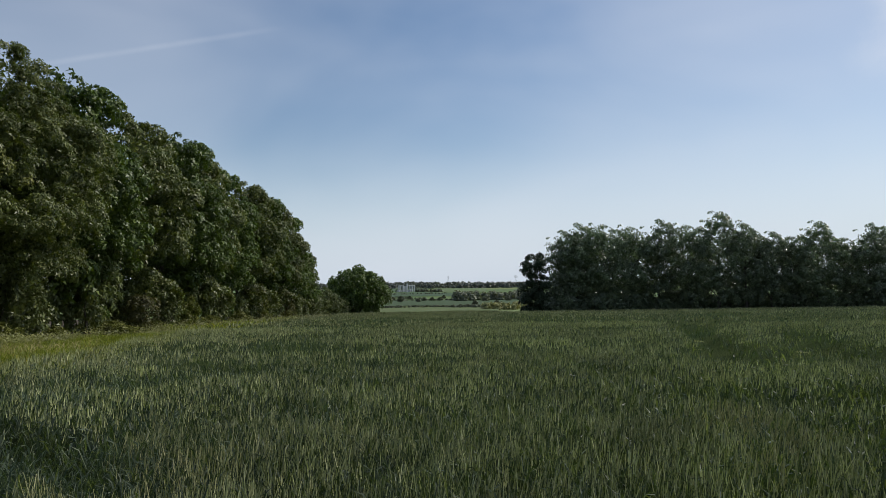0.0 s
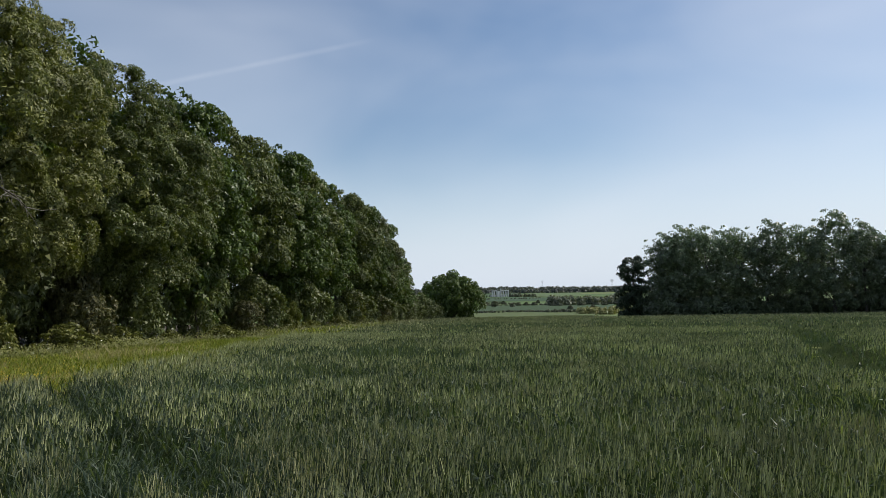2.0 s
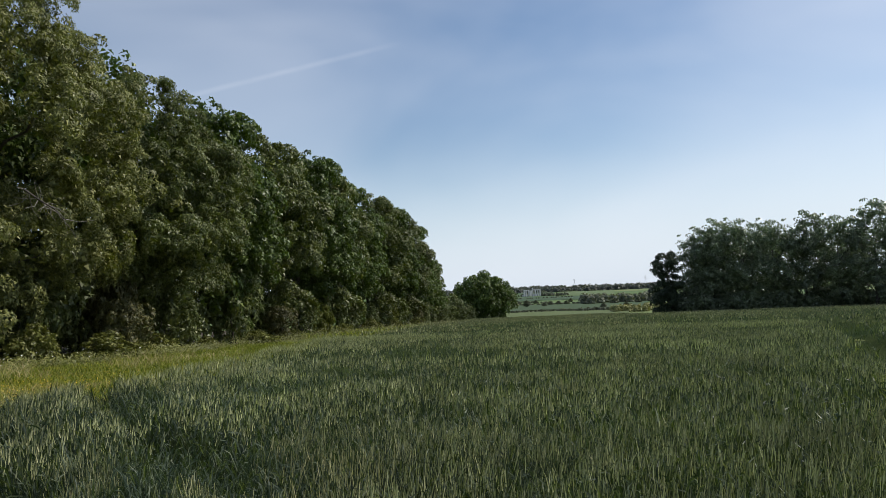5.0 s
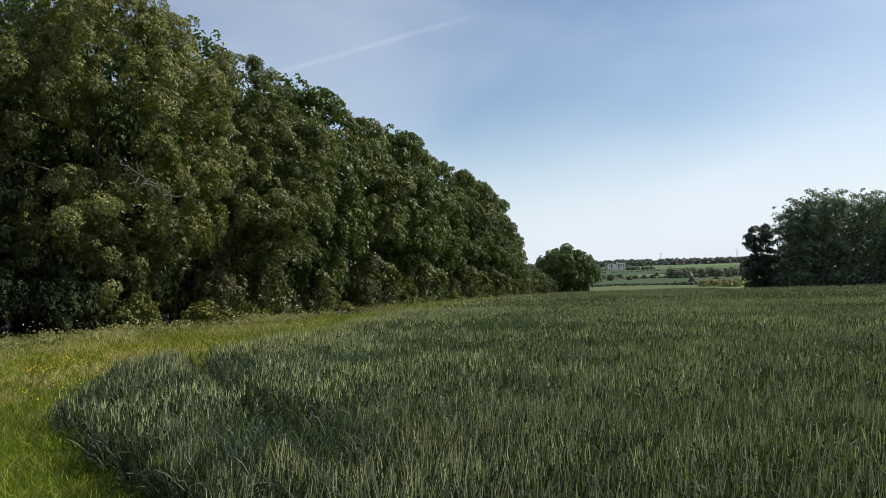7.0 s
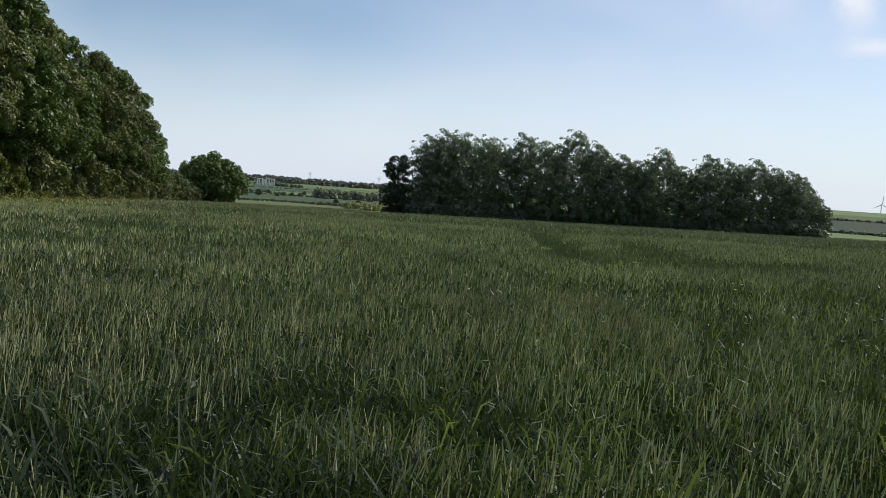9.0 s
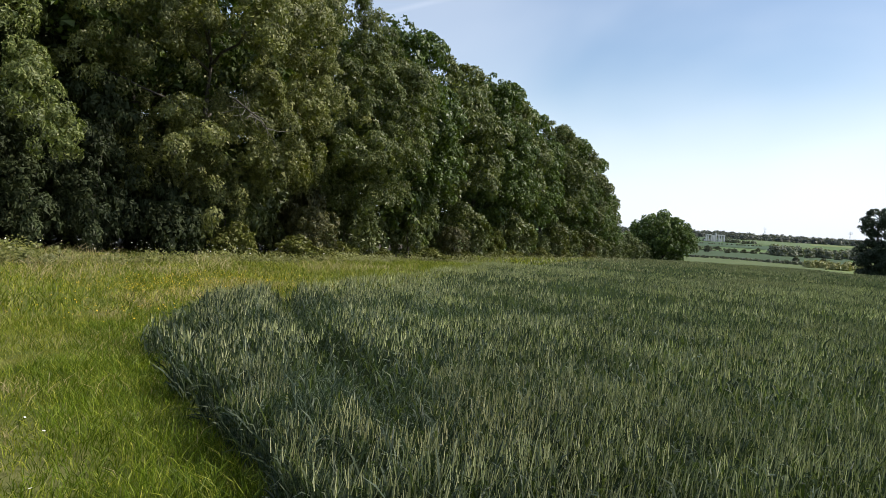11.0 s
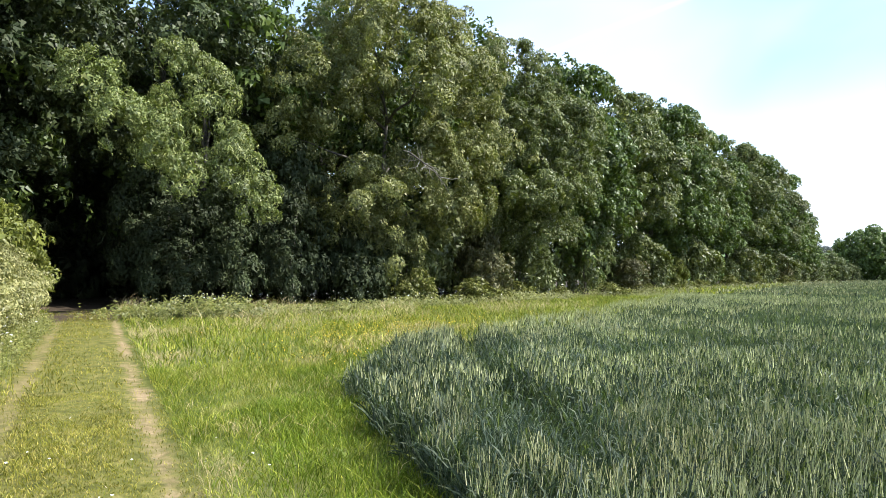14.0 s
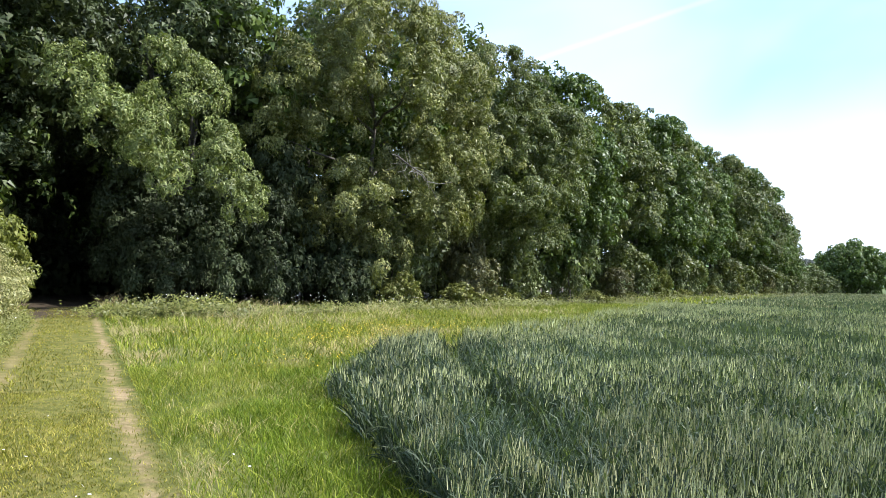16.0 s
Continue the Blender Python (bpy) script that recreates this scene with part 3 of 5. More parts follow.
    fields = b.mix(0.5, fields, b.ramp(b.noise(0.02, 5.0), [(0.3, (0.07, 0.12, 0.04)), (0.7, (0.14, 0.18, 0.06))]))
    r2 = b.math("SQRT", b.math("ADD", b.math("MULTIPLY", X, X), b.math("MULTIPLY", Y, Y)))
    col = b.mix(b.span(r2, 158, 190), col, fields)
    m = b.surface(col, 0.95, b.noise(14.0, 8.0, 0.7), 0.7, 0.03, spec=0.2)
    me = bulk("ground", v, f, [m], True)
    return tagged(new("ground", me), "grassy ground with a worn farm track falling into a valley", "ground", kind="structure")


ground = build_ground()


# ---- wheat ----
def sector_points(rng, r0, r1, density, az0=-75, az1=56):
    n = int((r1 * r1 - r0 * r0) * radians(az1 - az0) / 2 * density)
    r = np.sqrt(rng.uniform(r0 * r0, r1 * r1, n))
    a = np.radians(rng.uniform(az0, az1, n))
    return -np.sin(a) * r, np.cos(a) * r


def strips(rng, base, tip, width, bend):
    """Blades from base to tip, three triangles each, bowed by bend."""
    n = len(base)
    d = tip - base
    side = unit(np.cross(unit(d), rng.normal(0, 1, (n, 3)) * np.array([1, 1, 0.2])))
    w = (np.asarray(width) * np.ones(n))[:, None] * 0.5
    mid = base + d * 0.55 + bend
    v = np.stack([base - side * w * 0.7, base + side * w * 0.7, mid - side * w, mid + side * w, tip], 1).reshape(-1, 3)
    i = np.arange(n)[:, None] * 5
    f = np.concatenate([i + np.array([[0, 1, 3]]), i + np.array([[0, 3, 2]]), i + np.array([[2, 3, 4]])])
    return v, f


def spikes(rng, base, tip, width, blunt=False):
    """Slender three-sided ears."""
    n = len(base)
    d = tip - base
    side = unit(np.cross(unit(d), rng.normal(0, 1, (n, 3)) * np.array([1, 1, 0.2])))
    other = np.cross(unit(d), side)
    w = (np.asarray(width) * np.ones(n))[:, None] * 0.56
    three = (side, -side * 0.5 + other * 0.87, -side * 0.5 - other * 0.87)
    if not blunt:
        v = np.stack([base + k * w for k in three] + [tip], 1).reshape(-1, 3)
        i = np.arange(n)[:, None] * 4
        f = np.concatenate([i + np.array([[0, 1, 3]]), i + np.array([[1, 2, 3]]), i + np.array([[2, 0, 3]])])
        return v, f
    v = np.stack([base + k * w * 0.8 for k in three] + [tip + k * w * 0.42 for k in three], 1).reshape(-1, 3)
    i = np.arange(n)[:, None] * 6
    f = np.concatenate([i + np.array([q]) for q in ([0, 1, 4], [0, 4, 3], [1, 2, 5], [1, 5, 4], [2, 0, 3], [2, 3, 5], [3, 4, 5])])
    return v, f


def build_wheat(name, seed, r0, r1, density, leaves, width, label, ear_len=0.10, leafy=1.0):
    rng = np.random.default_rng(seed)
    x, y = sector_points(rng, r0, r1, density)
    keep = in_poly(x + 0.20 * wavy(x, y, 3.4, 1.2) + 0.12 * wavy(x, y, 8.3, 0.3), y + 0.20 * wavy(x, y, 3.1, 4.2) + 0.10 * wavy(x, y, 7.7, 2.3), WHEAT_POLY)
    keep[keep] &= wheeling(x[keep], y[keep]) < rng.uniform(0.3, 1.4, keep.sum())
    keep[keep] &= (wheat_poor(x[keep], y[keep]) < 0.5) | (rng.uniform(0, 1, keep.sum()) < (0.8 if r0 < 3 else 0.6 if r0 < 14 else 0.42))
    x, y = x[keep], y[keep]
    n = len(x)
    full = wheat_height(x, y)
    poor = wheat_poor(x, y) > rng.uniform(0.3, 0.7, n)
    h = full * rng.uniform(0.84, 1.08, n)
    foot = np.column_stack([x, y, land(x, y)])
    wind = np.column_stack([0.04 + 0.05 * wavy(x, y, 1.1, 8), -0.02 + 0.03 * wavy(x, y, 0.8, 9), np.zeros(n)])
    crown = foot + np.column_stack([rng.normal(0, 0.04, n), rng.normal(0, 0.04, n), h]) + wind * (h / 0.6)[:, None]
    parts = []
    for j in range(leaves):
        s = rng.uniform(0.30, 0.80, n) + 0.08 * poor
        a = rng.uniform(0, 2 * math.pi, n)
        base = foot + (crown - foot) * s[:, None]
        ln = rng.uniform(0.12, 0.28, n)
        lift = rng.uniform(-0.1, 1.0, n)
        tip = base + np.column_stack([np.cos(a) * ln * 0.5, np.sin(a) * ln * 0.5, ln * lift])
        tip[:, 2] = np.minimum(tip[:, 2], crown[:, 2] + 0.02 + 0.06 * poor)
        bend = np.column_stack([-np.cos(a) * ln * 0.06, -np.sin(a) * ln * 0.06, ln * (0.32 - 0.2 * lift)])
        some = rng.uniform(0, 1, n) < np.where(poor, min(1.0, leafy + 0.25), leafy)
        parts.append(strips(rng, base[some], tip[some], width * (1.3 if r0 < 3 else 1.6) * rng.uniform(0.6, 1.3, some.sum()), bend[some]))
    if r0 < 14:                                    # bare stalks where the stand is seen from its side
        rim = seg_dist(x, y, WHEAT_EDGE) < 0.75
        parts.append(strips(rng, foot[rim], crown[rim], width * 0.55, np.zeros(3)))
        for reach in (0.3, 0.55, 0.8):
            low = foot[rim] + (crown - foot)[rim] * rng.uniform(0.05, reach, rim.sum())[:, None]
            parts.append(strips(rng, low, low + rng.normal(0, 0.09, (rim.sum(), 3)) + np.array([0, 0, 0.12]), width * 1.8, np.array([0, 0, 0.03])))
    count = sum(len(p[1]) for p in parts)
    sel = (rng.uniform(0, 1, n) < 0.95) & ~poor
    c = crown[sel]
    up = unit(np.column_stack([rng.normal(0.10, 0.16, len(c)), rng.normal(0, 0.16, len(c)), np.ones(len(c))]))
    ln = ear_len * rng.uniform(0.75, 1.3, len(c))
    parts.append(spikes(rng, c - up * ln[:, None] * 0.55, c + up * ln[:, None] * 0.5, width * rng.uniform(0.75, 1.25, len(c)), r0 < 3))
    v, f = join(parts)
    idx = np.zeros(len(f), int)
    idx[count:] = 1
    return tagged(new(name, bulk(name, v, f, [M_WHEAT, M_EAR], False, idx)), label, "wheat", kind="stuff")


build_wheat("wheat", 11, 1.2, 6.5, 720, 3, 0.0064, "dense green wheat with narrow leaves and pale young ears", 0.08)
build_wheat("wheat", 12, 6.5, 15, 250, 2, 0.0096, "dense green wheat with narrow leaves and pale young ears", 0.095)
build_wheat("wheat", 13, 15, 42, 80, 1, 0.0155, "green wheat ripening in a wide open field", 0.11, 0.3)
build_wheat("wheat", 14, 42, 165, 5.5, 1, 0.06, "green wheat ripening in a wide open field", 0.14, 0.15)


def build_wheat_floor():
    """A sheet in place of the stalks under the leaf tips, their shade put into its colour."""
    near = np.concatenate([np.linspace(1.0, 14, 66), np.geomspace(14.3, 230, 110)])
    az = np.radians(np.arange(-85, 60, 0.5))
    rr, aa = np.meshgrid(near, az, indexing="ij")
    x, y = -np.sin(aa) * rr, np.cos(aa) * rr
    e = seg_dist(x, y, WHEAT_EDGE)
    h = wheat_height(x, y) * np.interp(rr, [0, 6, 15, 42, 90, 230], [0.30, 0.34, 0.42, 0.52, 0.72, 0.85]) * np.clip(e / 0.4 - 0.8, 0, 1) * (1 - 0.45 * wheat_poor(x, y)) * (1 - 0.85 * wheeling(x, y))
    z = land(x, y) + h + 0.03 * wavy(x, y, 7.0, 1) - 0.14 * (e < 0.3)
    ok = in_poly(x, y, WHEAT_POLY)
    nr, na = x.shape
    i = np.arange(nr * na).reshape(nr, na)
    f = np.stack([i[:-1, :-1], i[1:, :-1], i[1:, 1:], i[:-1, 1:]], -1).reshape(-1, 4)
    f = f[ok.ravel()[f].all(1)]
    used = np.unique(f)
    back = np.full(nr * na, -1)
    back[used] = np.arange(len(used))
    v = np.column_stack([x.ravel(), y.ravel(), z.ravel()])[used]
    # dark greens that carry the shade between the stalks
    b = Mat("wheat_sheet_dark")
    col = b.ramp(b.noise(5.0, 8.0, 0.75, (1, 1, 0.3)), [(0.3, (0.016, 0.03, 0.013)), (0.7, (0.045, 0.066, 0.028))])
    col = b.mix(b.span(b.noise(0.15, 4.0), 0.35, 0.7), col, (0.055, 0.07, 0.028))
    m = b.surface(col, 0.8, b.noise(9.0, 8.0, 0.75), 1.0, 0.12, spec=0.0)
    return tagged(new("wheat_shade_sheet", bulk("wheat_shade_sheet", v, back[f], [m], True)), "sheet in place of the stalks under the ears, shade put into its dark colour", "wheat", kind="stuff")


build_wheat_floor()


# ---- verge: grass, flowers ----
def on_track(x, y):
    return (y < track_r(x) + 0.25) & (y > track_l(x) - 0.6)


def build_grass(name, seed, r0, r1, density, width, tall, label, mat, where):
    rng = np.random.default_rng(seed)
    x, y = sector_points(rng, r0, r1, density, 12, 78)
    keep = ~in_poly(x, y, WHEAT_POLY) & (x > -31) & where(x, y, rng)
    x, y = x[keep], y[keep]
    n = len(x)
    base = np.column_stack([x, y, land(x, y) - 0.01])
    hh = tall * rng.uniform(0.5, 1.25, n) * (1 + 0.45 * wavy(x, y, 1.4, 4) + 0.3 * wavy(x, y, 3.7, 1))
    a = rng.uniform(0, 2 * math.pi, n)
    leanv = rng.uniform(0.2, 1.1, n) * hh
    tip = base + np.column_stack([np.cos(a) * leanv, np.sin(a) * leanv, hh])
    bend = np.column_stack([-np.cos(a) * leanv * 0.2, -np.sin(a) * leanv * 0.2, hh * 0.1])
    v, f = strips(rng, base, tip, width * rng.uniform(0.7, 1.3, n), bend)
    return tagged(new(name, bulk(name, v, f, [mat])), label, "grass", kind="stuff")


def rut_gap(x, y, rng):
    d = np.minimum(np.abs(y - track_r(x)), np.abs(y - track_l(x)) * 1.3)
    return on_track(x, y) & (rng.uniform(0, 1, len(x)) < np.clip(d / 0.33 - 0.1 + 0.35 * wavy(x, y, 2.1, 5.0) * (d < 0.4), 0.10, 1))


def lush(x, y):
    """The fresh green strip along the wheat, ragged on its outer side."""
    return seg_dist(x, y, WHEAT_EDGE[5:14]) < 1.3 + 0.6 * wavy(x, y, 1.3, 6.0) + 0.35 * wavy(x, y, 4.3, 1.0)


def verge(x, y, rng):
    return ~on_track(x, y) & ~(lush(x, y) & (rng.uniform(0, 1, len(x)) < 0.85))


def beside_wheat(x, y, rng):
    return ~on_track(x, y) & lush(x, y)


def seedy(x, y, rng):
    return verge(x, y, rng) & (wavy(x, y, 1.1, 2.2) + 0.5 * wavy(x, y, 2.9, 5.1) > 0.22)


build_grass("grass", 21, 2.0, 11, 1800, 0.0068, 0.036, "short mown yellow-green grass of the track", M_MOWN, rut_gap)
build_grass("grass", 22, 11, 34, 200, 0.013, 0.045, "short mown yellow-green grass of the track", M_MOWN, rut_gap)
build_grass("grass", 23, 2.5, 13, 1000, 0.0055, 0.13, "tall bright green meadow grass of the field margin", M_GRASS, verge)
build_grass("grass", 28, 2.5, 16, 1150, 0.0058, 0.15, "lush dark green grass along the edge of the wheat", M_LUSH, beside_wheat)
build_grass("dry_grass", 29, 3, 22, 380, 0.0042, 0.18, "patches of pale seeding grass", M_STRAW, seedy)
build_grass("grass", 24, 13, 50, 95, 0.016, 0.20, "tall bright green meadow grass of the field margin", M_GRASS, verge)
build_grass("grass", 27, 60, 140, 5, 0.10, 0.40, "tall bright green meadow grass of the field margin", M_GRASS, verge)
build_grass("dry_grass", 26, 12, 34, 26, 0.009, 0.42, "pale dry flowering grass stalks", M_STRAW, lambda x, y, rng: verge(x, y, rng) & (x < -16.5 + 0.05 * y) & (wavy(x, y, 0.9, 3) > -0.1))
build_grass("dry_grass", 25, 3, 36, 22, 0.0035, 0.2, "pale dry flowering grass stalks", M_STRAW, verge)


# ---- the wood beside the field ----
rng = np.random.default_rng(5)


def in_lane(x, y):
    """Where the track runs on under the trees."""
    return abs(y + 0.46 * x) < 3.6 and x > -45


def polar(az, r):
    a = radians(az)
    return -math.sin(a) * r, math.cos(a) * r


# overhanging ash at the mouth of the track: drooping bright boughs over the way in
ash = make_tree("ash_tree", 31, 12.5, 3.4, 4.6, 12, 1.4, 0.17, M_ASH, label="ash with pale sunlit boughs hanging over the track", lean=(0.6, -1.0), limbs=10, wide=0.36, flat=1.0, face=(1, -0.4), hang=1.2,
                extra=((5.0, -5.6, 7.2, 1.2), (5.6, -4.8, 5.9, 0.9), (6.0, -3.0, 6.3, 1.1), (6.4, -2.0, 5.0, 0.9), (6.4, -1.4, 4.0, 0.7), (4.4, -6.8, 8.0, 1.1), (5.4, -2.4, 7.6, 0.9), (3.4, -7.6, 9.4, 1.2), (4.0, -4.2, 10.6, 1.0)), taper=0.3)
put(ash, -31.0, 20.5)
willow = make_tree("willow_tree", 32, 19.0, 7.2, 1.0, 84, 1.5, 0.19, M_WILLOW, label="broad grey-green willow with bare twigs showing at the wood's edge", lean=(1.0, 0), limbs=12, wide=0.4, taper=0.35, cover=0.85, flat=1.05, face=(1, -0.5))
put(willow, -28.0, 29.5)
maple = make_tree("maple_tree", 35, 17.4, 6.8, 1.0, 64, 1.5, 0.21, M_MAPLE, label="field maple with dull green leaves at the wood's edge", lean=(1.0, 0), limbs=10, wide=0.42, taper=0.4, cover=0.85, flat=1.0, face=(1, -0.5),
                  extra=((4.6, -1.5, 6.5, 1.5), (4.3, 1.5, 8.5, 1.5), (6.6, -4.0, 6.6, 1.4), (6.3, -1.5, 6.9, 1.5), (6.0, -5.8, 6.4, 1.1), (5.8, 1.0, 7.2, 1.4)))
put(maple, -27.0, 39.5)
oak = make_tree("oak_tree", 33, 19.0, 6.5, 0.7, 60, 1.45, 0.32, M_OAK, label="dark green oak tree in the wood's edge", limbs=9, wide=0.6, cover=0.85, taper=0.3, flat=0.95, face=(1, -0.4), hang=0.15, tuft=0.32)
put(oak, -27.5, 50)
ash_small = make_tree("ash_tree", 34, 18.6, 6.3, 0.7, 56, 1.45, 0.32, M_MAPLE, label="ash tree with pale leaves in the wood's edge", limbs=8, wide=0.5, cover=0.85, taper=0.3, flat=1.0, face=(1, -0.4), hang=0.15, tuft=0.32)
put(ash_small, -27, 58, 0.2)
kinds = [oak, ash_small, oak, ash_small, oak, ash_small]
for i, y in enumerate(np.arange(66, 128, 7.4)):
    tall = float(np.interp(y, [66, 100, 112, 119, 126], [1.0, 0.97, 0.9, 0.78, 0.6]))
    side = min(1.0, tall + 0.12)
    put_copy(kinds[i % 6], -27.0 + rng.uniform(-0.6, 0.8), y + rng.uniform(-1, 1), rng.uniform(-0.6, 0.6), side, tall=tall / side)
back_tree = make_tree("oak_tree", 36, 19.4, 6.0, 0.2, 22, 2.2, 0.38, M_OAK, label="dark green oak tree deep in the wood", limbs=4, wide=0.65, cover=0.32, face=(1, -0.3), inner=(70, 0.26))
put(back_tree, -36, 26, 0.3)
for i, y in enumerate(np.concatenate([np.arange(-12, 60, 7.6), np.arange(66, 118, 13.0)])):
    if abs(y - 26) > 3 and not in_lane(-36.5, y):
        put_copy(back_tree, -36.5 + rng.uniform(-1.5, 1.5), y, rng.uniform(-0.5, 0.5), rng.uniform(0.9, 1.04))
for i, y in enumerate(np.arange(-5, 30, 9.0)):
    put_copy(back_tree, -47 + rng.uniform(-1.5, 1.5), y, rng.uniform(-0.5, 0.5), rng.uniform(0.9, 1.05))
for x, y, k in ((-33.5, 23.0, 1.12), (-35.5, 33.5, 1.1), (-33.0, 29.5, 0.98), (-33.5, 38.0, 0.92), (-33.0, 46.0, 0.9), (-41.0, 34.0, 1.0), (-42.0, 27.0, 1.05), (-41.5, 41.0, 0.98), (-32.5, 34.5, 1.15), (-30.0, 43.5, 1.03), (-28.5, 71, 1.04), (-28.5, 80, 1.06), (-27.2, 49.0, 1.0), (-30.0, 42.5, 1.08)):
    put_copy(back_tree, x, y, 0.2, k)
# trees beside the lane, their shade put into the leaf colour
dark_tree = make_tree("holm_oak_tree", 37, 18.5, 6.0, 1.2, 48, 1.4, 0.30, M_SHADED_LEAF, label="tree beside the track's way into the wood, shade put into its dark leaves", limbs=6, wide=0.5, cover=0.5, face=(1, 0.2))
put(dark_tree, -32.5, 8.0, 0.1)
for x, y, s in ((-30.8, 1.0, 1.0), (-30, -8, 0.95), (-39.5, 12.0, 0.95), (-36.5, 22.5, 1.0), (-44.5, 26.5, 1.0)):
    put_copy(dark_tree, x, y, rng.uniform(-0.3, 0.8), s)

# trees added to keep light off the lane, their leaves coloured dark for shade
canopy = make_tree("lime_tree", 38, 21, 6.4, 5.2, 44, 1.6, 0.27, M_CANOPY, label="tall tree spreading over the mouth of the track, shade put into its dark leaves", limbs=8, wide=0.55, cover=0.7, face=(1, -0.2), trunk_r=0.28)
put(canopy, -34.0, 20.0, 0.1)
for x, y, k, a in ((-33.5, 11.0, 0.97, 0.4), (-40.5, 15.5, 1.0, -0.4), (-31.5, 3.0, 0.95, 0.2), (-46.0, 20.5, 0.95, 0.3)):
    put_copy(canopy, x, y, a, k)

# dead twigs hanging in the willow
def make_twigs(seed):
    r = np.random.default_rng(seed)
    root = tagged(new("dead_branch"), "bare grey dead branch caught among the leaves", "branch")
    main = np.array([[0, 0, 0], [0.5, 0.5, -0.5], [0.8, 1.1, -0.8], [1.0, 1.8, -1.3]])
    under(new("limb", bulk("limb", *tube(main, [0.05, 0.04, 0.03, 0.015], 6), [M_BARK], True)), root)
    for i in range(26):
        s = r.uniform(0, 1)
        p = main[0] + (main[3] - main[0]) * s
        e = p + np.array([r.normal(0.2, 0.5), r.normal(0, 0.9), r.normal(0.1, 0.8)])
        geo = tube([p, (p + e) / 2 + r.normal(0, 0.12, 3), e], [0.022, 0.014, 0.006], 4)
        under(new("twig", bulk("twig", *geo, [M_PALE], True)), root)
    return root


# ---- shrubs along the wood ----
thorn = make_tree("hawthorn_bush", 41, 4.4, 2.1, 0.15, 20, 0.85, 0.28, M_THORN, label="dark hawthorn bush at the foot of the wood", category="bush", trunk_r=0.07, limbs=4, wide=0.6, taper=0.2, cover=0.55, gaps=0.7, inner=(40, 0.3))
brown = make_tree("hawthorn_bush", 42, 3.6, 1.7, 0.15, 14, 0.75, 0.19, M_BROWN, label="hawthorn bush with rusty faded blossom", category="bush", trunk_r=0.07, limbs=5, wide=0.5, taper=0.2, cover=0.9, gaps=0.7)
yellow = make_tree("elder_bush", 43, 3.8, 1.9, 0.3, 18, 0.7, 0.15, M_YELLOW, label="yellow-green elder bush in the sun", category="bush", trunk_r=0.06, limbs=5, wide=0.55, taper=0.2, cover=0.8, flat=0.5, gaps=1.0)
put(thorn, -26.8, 31.0, 0.2, 0.9)
put(brown, *polar(34.5, 40.5), 0.5, 0.85)
put(yellow, -24.8, 8.0, 0.2, 1.1)
put_copy(yellow, -26.2, 9.2, 2.0, 0.95, tall=1.15)
for i, y in enumerate(np.concatenate([np.arange(29, 60, 3.0), np.arange(62, 129, 4.4)])):
    k = {2: brown, 12: yellow, 18: yellow, 22: brown}.get(i, thorn)
    s = rng.uniform(0.6, 1.15)
    put_copy(k, (-26.2 if y < 60 else -24.6) + rng.uniform(-1.0, 0.6), y + rng.uniform(-0.8, 0.8), rng.uniform(0, 6), s, sink=0.4, tall=rng.uniform(0.9, 1.6) )
put_copy(brown, *polar(23.2, 60), 0.4, 0.8)
for x, y, k in ((-24.6, 129.5, 1.1), (-23.6, 133.5, 1.0), (-26.0, 135.0, 1.1), (-22.0, 137.5, 0.9), (-24.0, 140.0, 1.1), (-21.0, 143.0, 0.9)):
    put_copy(thorn, x, y, x, k, sink=0.4)
shade_bush = make_tree("holly_bush", 44, 4.4, 2.2, 0.15, 12, 1.0, 0.36, M_SHADED_LEAF, label="bush under the trees, shade put into its dark leaf colour", category="bush", trunk_r=0.07, limbs=3, wide=0.7, taper=0.2, cover=0.42, inner=(36, 0.3))
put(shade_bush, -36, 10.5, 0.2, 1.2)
thicket = make_tree("holly_bush", 47, 5.2, 2.2, 0.1, 20, 0.95, 0.19, M_SHADED_LEAF, label="leafy thicket under the ash boughs, shade put into its dark leaf colour", category="bush", trunk_r=0.07, limbs=5, wide=0.42, taper=0.2, cover=0.55, face=(0.8, -0.6), gaps=0.9)
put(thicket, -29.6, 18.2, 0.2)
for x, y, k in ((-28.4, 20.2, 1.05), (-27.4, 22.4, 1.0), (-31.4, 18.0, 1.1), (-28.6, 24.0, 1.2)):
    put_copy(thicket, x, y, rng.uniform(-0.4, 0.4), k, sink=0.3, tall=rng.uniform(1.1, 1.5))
bramble = make_tree("bramble_bush", 45, 1.7, 1.1, 0.05, 10, 0.42, 0.16, M_NETTLE, label="sprawling bramble with sunlit leaves at the wood's foot", category="bush", trunk_r=0.03, limbs=5, wide=0.6, taper=0.2, cover=0.55, gaps=0.7)
put(bramble, *polar(40.4, 36.6), 0.2, 1.1)
for i, y in enumerate((31.0, 33.5, 37.0, 43.0, 48.0, 55.0, 62.0, 70.0, 79.0, 90.0, 103.0)):
    put_copy(bramble, -22.8 + rng.uniform(-0.6, 0.6), y + rng.uniform(-1, 1), rng.uniform(0, 6), rng.uniform(0.8, 1.5), sink=0.2, tall=rng.uniform(0.5, 0.85))
